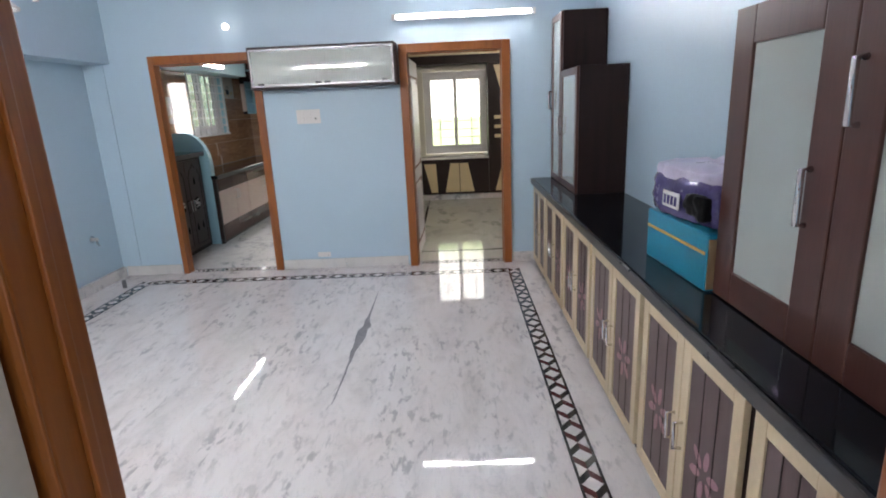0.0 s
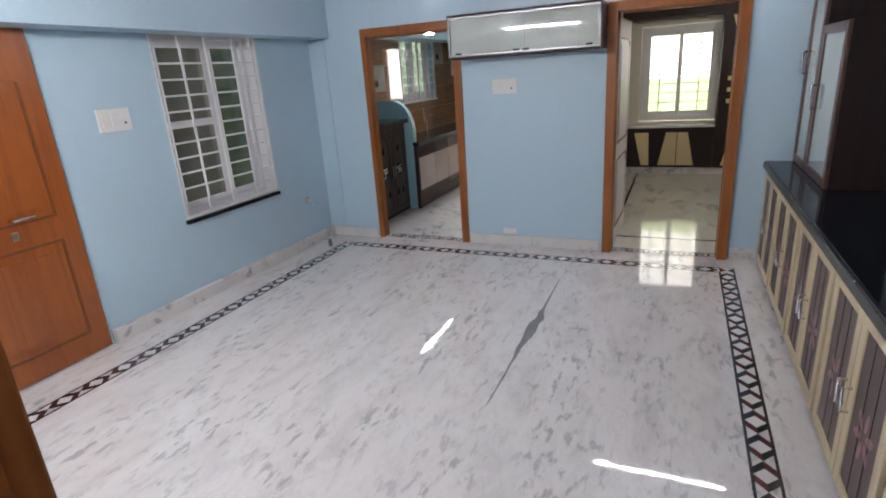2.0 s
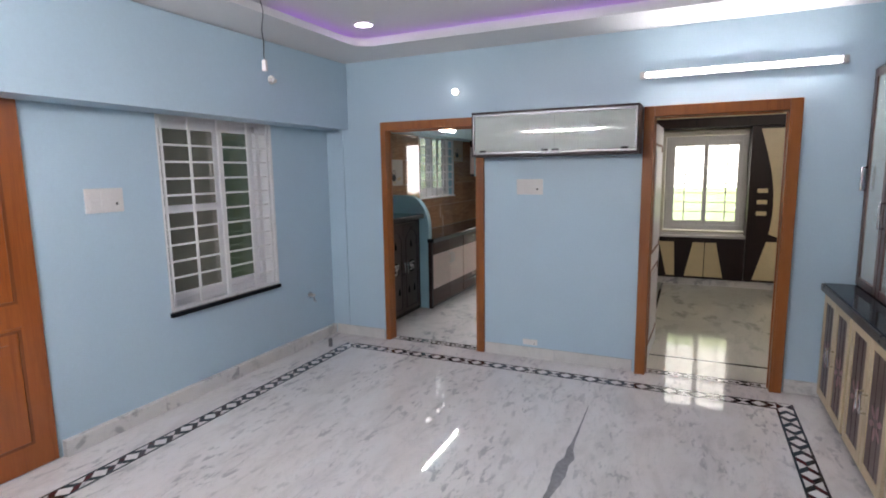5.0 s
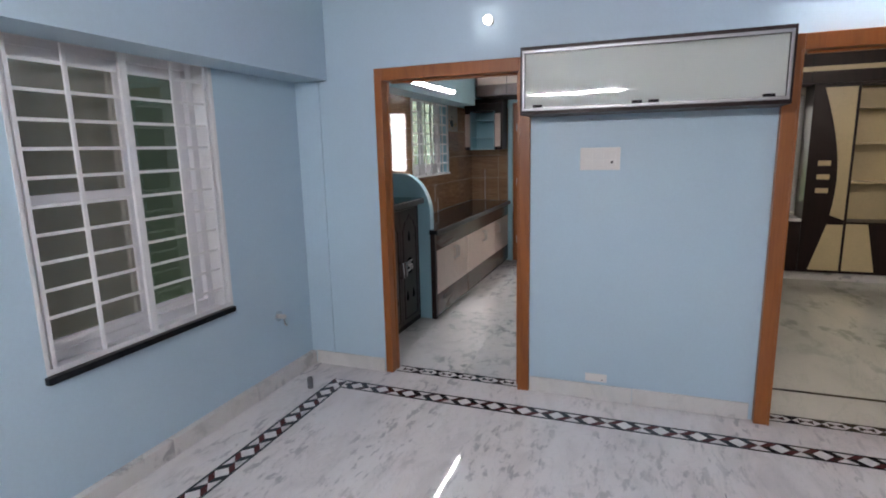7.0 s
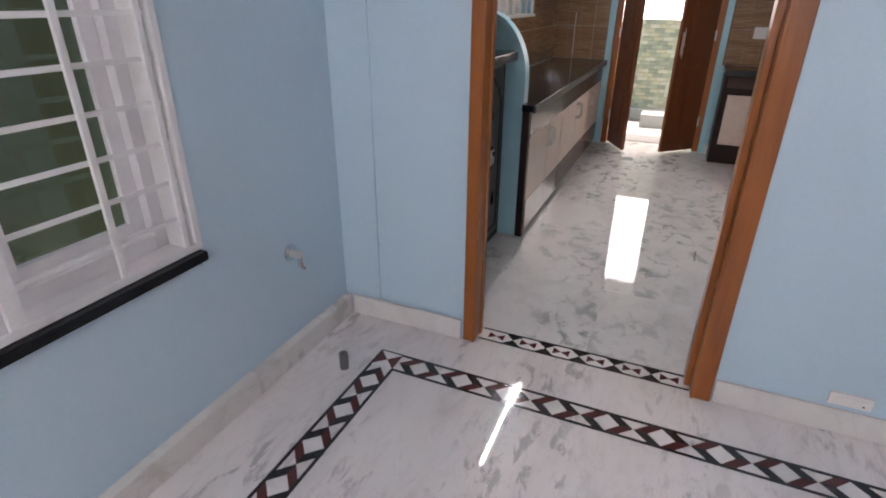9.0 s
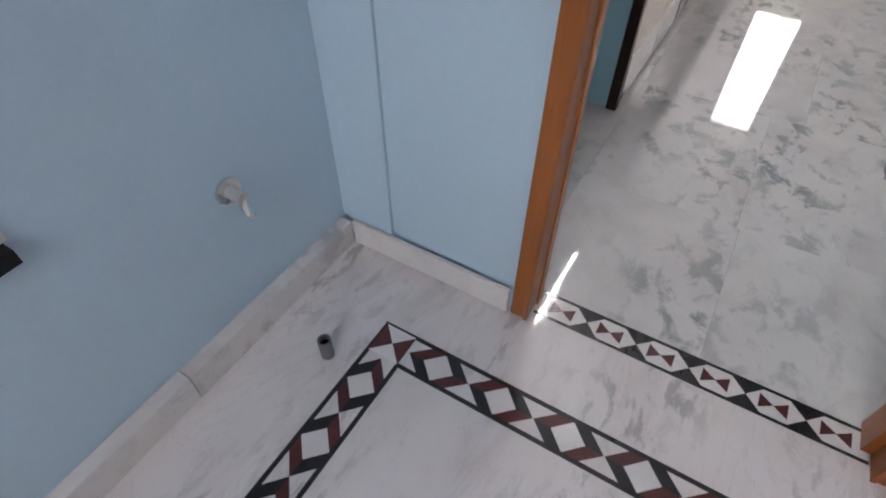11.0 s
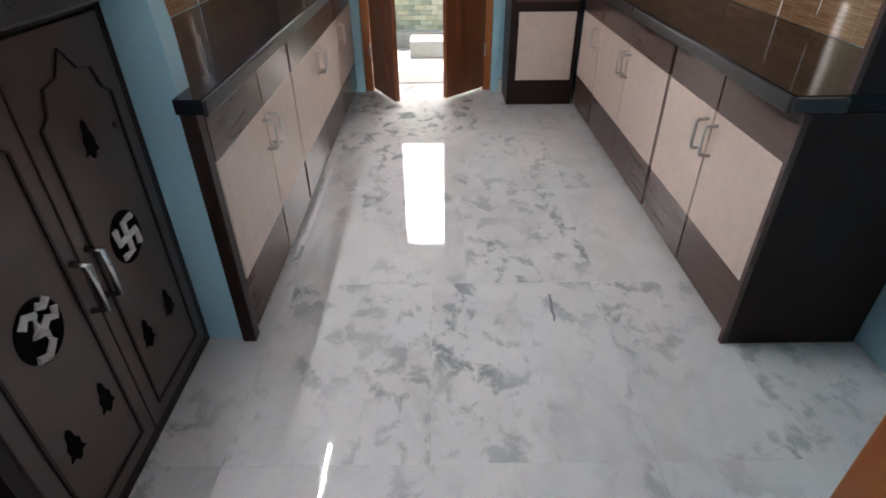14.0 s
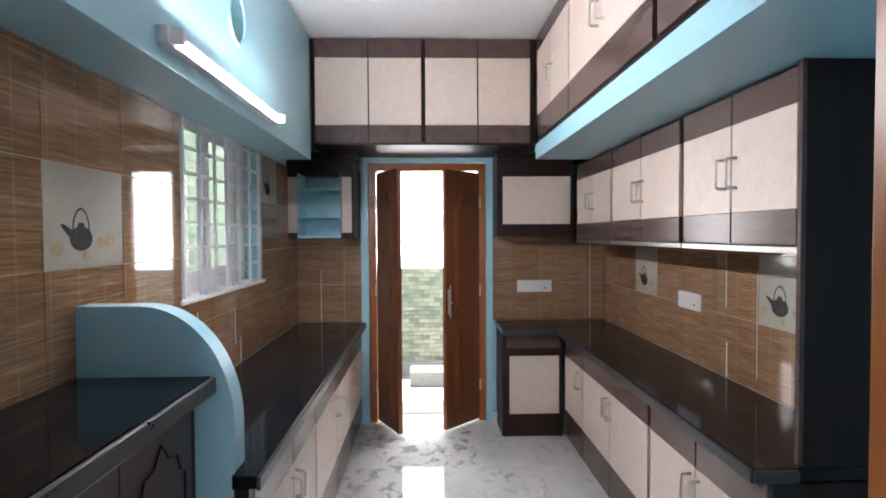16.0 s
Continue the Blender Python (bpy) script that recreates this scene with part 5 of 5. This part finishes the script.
PEB = []
for nm, c in (("grey_green_pebble", (0.33, 0.345, 0.26)), ("buff_pebble", (0.52, 0.50, 0.40)), ("dark_pebble", (0.25, 0.275, 0.21)), ("tan_pebble", (0.44, 0.41, 0.29))):
    PEB.append(surface(nm, c, 0.5, 0.2, 9, 60))
yw = struct("yard_wall", box(-4.79, 2.5, 11.0, 11.2, -0.05, 1.18), CONCRETE, "yard wall faced with green and buff tiles", "wall")
rnd = random.Random(7)
tile_meshes = []
for k in range(4):
    b = box(0, 0.118, -0.012, 0, 0, 0.046, 0.004)
    me = bpy.data.meshes.new("facing_tile")
    b.to_mesh(me)
    b.free()
    me.materials.append(PEB[k])
    tile_meshes.append(me)
for j in range(24):
    for i in range(12 if j % 2 else 11):
        o = new("facing_tile", tile_meshes[(i * 2 + j * 3 + (j // 2) + rnd.randint(0, 1)) % 4])
        o.parent = yw
        o.location = (-3.05 + 0.121 * i + 0.06 * (j % 2), 10.999, 0.0 + 0.049 * j)

# ---- bedroom ----
OUT_W = emitter("bright_overcast_sky", (1.0, 0.99, 0.96), 1.2)
# green distance glows by itself, its daylight is put into the emission
OUT_G = emitter("glowing_green_distance", (0.66, 0.84, 0.48), 0.42)
YARD_SKY = emitter("bright_yard_sky", (1.0, 0.99, 0.97), 3.3)
struct("backdrop_yard", box(-10, 3.0, 12.6, 12.65, 0.9, 7), YARD_SKY, "bright sky beyond the yard wall", "backdrop")
struct("backdrop_sky", box(-0.69, 3.4, 10.40, 10.45, 1.32, 4.5), OUT_W, "bright sky beyond the bedroom window", "backdrop")
struct("backdrop_green", box(-0.69, 3.4, 10.36, 10.39, -0.05, 1.32), OUT_G, "glowing green panel for the daylit distance beyond the bedroom window", "backdrop")
struct("wall_bedroom_west", box(-0.699, -0.690, 5.30, 9.9, 0, 2.9), CREAM_WALL, "cream bedroom wall", "wall")
struct("wall_bedroom_south", wall_with_holes("y", 5.3005, 5.306, -0.69, 3.2, 0, 2.9, [(-0.40, 0.545, 0, 2.1)]), CREAM_WALL, "cream bedroom wall", "wall")
struct("wall_bedroom_east", box(3.2, 3.4, 5.15, 9.9, 0, 2.9), CREAM_WALL, "cream bedroom wall", "wall")
struct("wall_bedroom_north", wall_with_holes("y", 9.25, 9.45, -0.69, 3.2, 0, 2.9, [(-0.44, 0.63, 0.735, 2.09)]), CREAM_WALL, "cream bedroom wall with a window", "wall")
struct("ceiling_bedroom", box(-0.7, 3.4, 5.30, 9.9, 2.9, 3.0), WHITE, "white bedroom ceiling", "ceiling")
bw = glazed_window("window_3", 0, -0.2, -0.53, 0.53, 0, 1.34, "white sliding bedroom window with a grille", (0.03, 0.25, 0.75, 0.97), 10, 0.5, frame_x=-0.05, prof=(0.075, 0.05))
bw.matrix_world = Matrix.Translation((0.095, 9.26, 0.745)) @ pose(0, 0, 0, 0, 0, -90)
struct("window_ledge", box(-0.689, 0.61, 8.88, 9.25, 0.68, 0.71, 0.003), SKIRT_M, "pale marble ledge under the bedroom window", "sill")
struct("bedroom_plinth", box(-0.689, 3.2, 8.95, 9.25, 0.001, 0.10), SKIRT_M, "pale marble plinth under the wardrobe", "plinth")

WCREAM = surface("cream_wardrobe_laminate", (0.62, 0.50, 0.29), 0.35, 0.06, 5, 50, bmp=0.02)
wl = thing("window_cabinet", at(-0.685, 8.90, 0.101), "low dark brown cabinet with tapered cream panels", "cabinet")
part("carcass", box(0, 1.295, 0.0, 0.345, 0, 0.575, 0.002), WENGE, wl)
for pts in ([(0.22, 0.51), (0.42, 0.51), (0.44, 0.03), (0.33, 0.03)], [(0.66, 0.51), (0.805, 0.51), (0.805, 0.03), (0.565, 0.03)], [(0.815, 0.51), (0.95, 0.51), (1.05, 0.03), (0.815, 0.03)]):
    part("cream_panel", prism(pts, 0.004, Matrix.Translation((0, -0.0005, 0)) @ XZ), WCREAM, wl)
wd = thing("wardrobe", at(0.615, 8.895, 0.101), "dark brown wardrobe with curved cream doors and open shelves", "wardrobe")
part("carcass", box(0, 0.40, 0.0, 0.35, 0, 2.068, 0.002), WENGE, wd)
curve_pts = [(0.10 + 0.19 * math.sin(math.pi * k / 16), 0.03 + 2.0 * k / 16) for k in range(17)]
part("cream_door", prism([(0.395, 0.60)] + [(0.395, 2.03)] + [p for p in reversed(curve_pts) if p[1] > 0.60], 0.005, Matrix.Translation((0, -0.0005, 0)) @ XZ), WCREAM, wd)
part("cream_door", prism([(0.24, 0.55), (0.10, 0.03), (0.395, 0.03), (0.395, 0.55)], 0.005, Matrix.Translation((0, -0.0005, 0)) @ XZ), WCREAM, wd)
for z in (0.90, 1.05, 1.20):
    part("cream_inlay", box(0.10, 0.22, -0.004, -0.0005, z, z + 0.055, 0.001), WCREAM, wd)
ws = thing("shelf_cupboard", at(1.018, 8.895, 0.101), "open cream shelves in a dark brown cupboard", "shelf unit")
for nm, q, mt in (("side_panel", (0, 0.02, 0, 0.35, 0, 2.07), WENGE), ("side_panel", (0.9, 0.92, 0, 0.35, 0, 2.07), WENGE), ("back_panel", (0.02, 0.9, 0.331, 0.35, 0, 2.07), WCREAM), ("base", (0.02, 0.9, 0, 0.33, 0, 0.58), WENGE), ("shelf", (0.02, 0.9, 0.02, 0.33, 1.0, 1.02), WCREAM), ("shelf", (0.02, 0.9, 0.02, 0.33, 1.42, 1.44), WCREAM), ("shelf", (0.02, 0.9, 0.02, 0.33, 1.80, 1.82), WCREAM), ("top_panel", (0.02, 0.9, 0, 0.33, 2.05, 2.07), WENGE)):
    part(nm, box(*q), mt, ws)
part("cream_door", prism([(0.02, 0.56), (0.22, 0.56), (0.32, 0.03), (0.02, 0.03)], 0.004, Matrix.Translation((0, -0.0005, 0)) @ XZ), WCREAM, ws)
bl = thing("bedroom_loft", at(-0.685, 8.87, 2.172), "dark brown loft cupboard with a cream stripe", "cabinet")
part("carcass", box(0, 3.86, 0, 0.375, 0, 0.70, 0.002), WENGE, bl)
part("stripe", box(0.0, 3.78, -0.004, -0.0005, 0.13, 0.18), WCREAM, bl)
for k in range(1, 6):
    part("door_gap", box(0.63 * k - 0.004, 0.63 * k + 0.004, -0.002, -0.0005, 0.02, 0.62), BLACK, bl)
for q in ((-0.415, -0.385, 5.655, 8.94), (-0.385, 3.0, 5.625, 5.655)):
    part("border_line", box(q[0], q[1], q[2], q[3], 0.0002, 0.0012), INLAY_K, bed_floor)

# ---- inlaid borders of the hall floor ----
hall_border = tagged(new("floor_border"), "black, maroon and white inlaid marble floor border", "floor border", kind="structure")


def tri_mesh(name, pts, mat):
    me = bpy.data.meshes.new(name)
    b = prism(pts, 0.0012)
    b.to_mesh(me)
    b.free()
    me.materials.append(mat)
    return me


W2, PITCH = 0.045, 0.19
P4 = PITCH / 4
inlays = [("black_inlay", tri_mesh("black_inlay", [(-PITCH / 2, 0), (-P4 * 0.95, -W2), (-0.001, -W2), (-P4, 0)], INLAY_K), 0), ("black_inlay", tri_mesh("black_inlay", [(PITCH / 2, 0), (P4 * 0.95, W2), (0.001, W2), (P4, 0)], INLAY_K), 0),
          ("maroon_inlay", tri_mesh("maroon_inlay", [(-PITCH / 2, 0), (-P4, 0), (-0.001, W2), (-P4 * 0.95, W2)], INLAY_R), 0), ("maroon_inlay", tri_mesh("maroon_inlay", [(PITCH / 2, 0), (P4, 0), (0.001, -W2), (P4 * 0.95, -W2)], INLAY_R), 0),
          ("white_inlay", tri_mesh("white_inlay", [(-P4 + 0.002, 0), (0, -W2 + 0.002), (P4 - 0.002, 0), (0, W2 - 0.002)], INLAY_W), 0)]


def border_run(x, y, ang, n, parent, pieces, pitch):
    for i in range(n):
        for nm, me, _ in pieces:
            o = new(nm, me)
            o.parent = parent
            o.matrix_basis = at(x, y, 0.0004, ang) @ Matrix.Translation((pitch * (i + 0.5), 0, 0))


def line_strip(x0, x1, y0, y1, parent):
    part("black_line", box(x0, x1, y0, y1, 0.0002, 0.0013), INLAY_K, parent)


BL, BR, BB = -2.998, 0.576, 4.853
border_run(BL + 0.0575, BB, 0, 18, hall_border, inlays, (BR - BL - 0.115) / 18)
border_run(BL, BB - 0.0575, -90, 21, hall_border, inlays, 0.19)
border_run(BR, BB - 0.0575, -90, 21, hall_border, inlays, 0.19)
for s in (-1, 1):
    o = 0.051 * s
    line_strip(BL - 0.0575 if s > 0 else BL + 0.0445, BR + 0.0575 if s > 0 else BR - 0.0445, BB + o - 0.0065, BB + o + 0.0065, hall_border)
    for bx in (BL, BR):
        top = BB - 0.0575 if (bx + o > BL and bx + o < BR) else BB + 0.0445
        line_strip(bx + o - 0.0065, bx + o + 0.0065, 0.85, top, hall_border)
for bx, sgn in ((BL, 1), (BR, -1)):
    for nm, pts, mt in (("maroon_inlay", [(-0.05, -0.05), (-0.05, 0.05), (0, 0)], INLAY_R), ("maroon_inlay", [(0.05, -0.05), (0, 0), (0.05, 0.05)], INLAY_R), ("white_inlay", [(-0.05, 0.05), (0.05, 0.05), (0, 0)], INLAY_W), ("white_inlay", [(-0.05, -0.05), (0, 0), (0.05, -0.05)], INLAY_W)):
        o = new(nm, tri_mesh(nm, pts, mt))
        o.parent = hall_border
        o.location = (bx, BB, 0.0004)

# threshold bands under the two doorways
T2, TP = 0.0385, 0.14
thr_pieces = [("black_inlay", tri_mesh("black_inlay", [(-TP / 2 - 0.041, T2), (-TP / 2, 0.0), (-TP / 2 + 0.041, T2)], INLAY_K), 0), ("black_inlay", tri_mesh("black_inlay", [(-TP / 2 - 0.041, -T2), (-TP / 2 + 0.041, -T2), (-TP / 2, 0.0)], INLAY_K), 0),
              ("maroon_inlay", tri_mesh("maroon_inlay", [(0, 0), (-0.036, 0.023), (-0.036, -0.023)], INLAY_R), 0), ("maroon_inlay", tri_mesh("maroon_inlay", [(0, 0), (0.036, -0.023), (0.036, 0.023)], INLAY_R), 0)]
for x0, x1 in ((-2.697, -1.80), (-0.362, 0.505)):
    tb = tagged(new("threshold_band"), "inlaid black and maroon marble threshold band", "threshold", kind="structure")
    part("band_bed", box(x0, x1, 5.165, 5.261, 0.0002, 0.0008), INLAY_W, tb)
    n = 6
    p = (x1 - x0) / n
    for i in range(n):
        for nm, me, _ in thr_pieces:
            if me is thr_pieces[0][1] and i == 0 or me is thr_pieces[1][1] and i == 0:
                continue
            o = new(nm, me)
            o.parent = tb
            o.location = (x0 + p * (i + 0.5), 5.213, 0.0009)
    for y in (5.165, 5.2515):
        part("black_line", box(x0, x1, y, y + 0.0095, 0.0009, 0.0022), INLAY_K, tb)

crack = [(-1.795, 6.44), (-1.787, 6.47), (-1.790, 6.51), (-1.783, 6.55), (-1.785, 6.60), (-1.793, 6.60), (-1.795, 6.55), (-1.802, 6.51), (-1.797, 6.47), (-1.80, 6.44)]
struct("floor_crack", prism(crack, 0.0006, Matrix.Translation((0, 0, 0.0002))), VEIN, "short dark crack in the kitchen marble", "floor crack")

# dark natural vein across the hall floor
vp = [(-0.66, 4.36, 0.004), (-0.655, 4.1, 0.010), (-0.655, 3.8, 0.018), (-0.65, 3.6, 0.06), (-0.66, 3.42, 0.075), (-0.665, 3.25, 0.04), (-0.665, 3.0, 0.014), (-0.665, 2.75, 0.010), (-0.67, 2.5, 0.004)]
left, right = [], []
for k in range(len(vp) - 1):
    for q in range(6):
        u = q / 6
        x, y, w = (vp[k][i] + (vp[k + 1][i] - vp[k][i]) * u for i in range(3))
        j = 0.35 * w * noise.noise(Vector((y * 13, 0.3, 1)))
        left.append((x - w / 2 + j, y))
        right.append((x + w / 2 + j, y))
struct("floor_vein", prism(left + right[::-1], 0.0006, Matrix.Translation((0, 0, 0.0002))), VEIN, "natural grey vein in the hall marble", "floor vein")
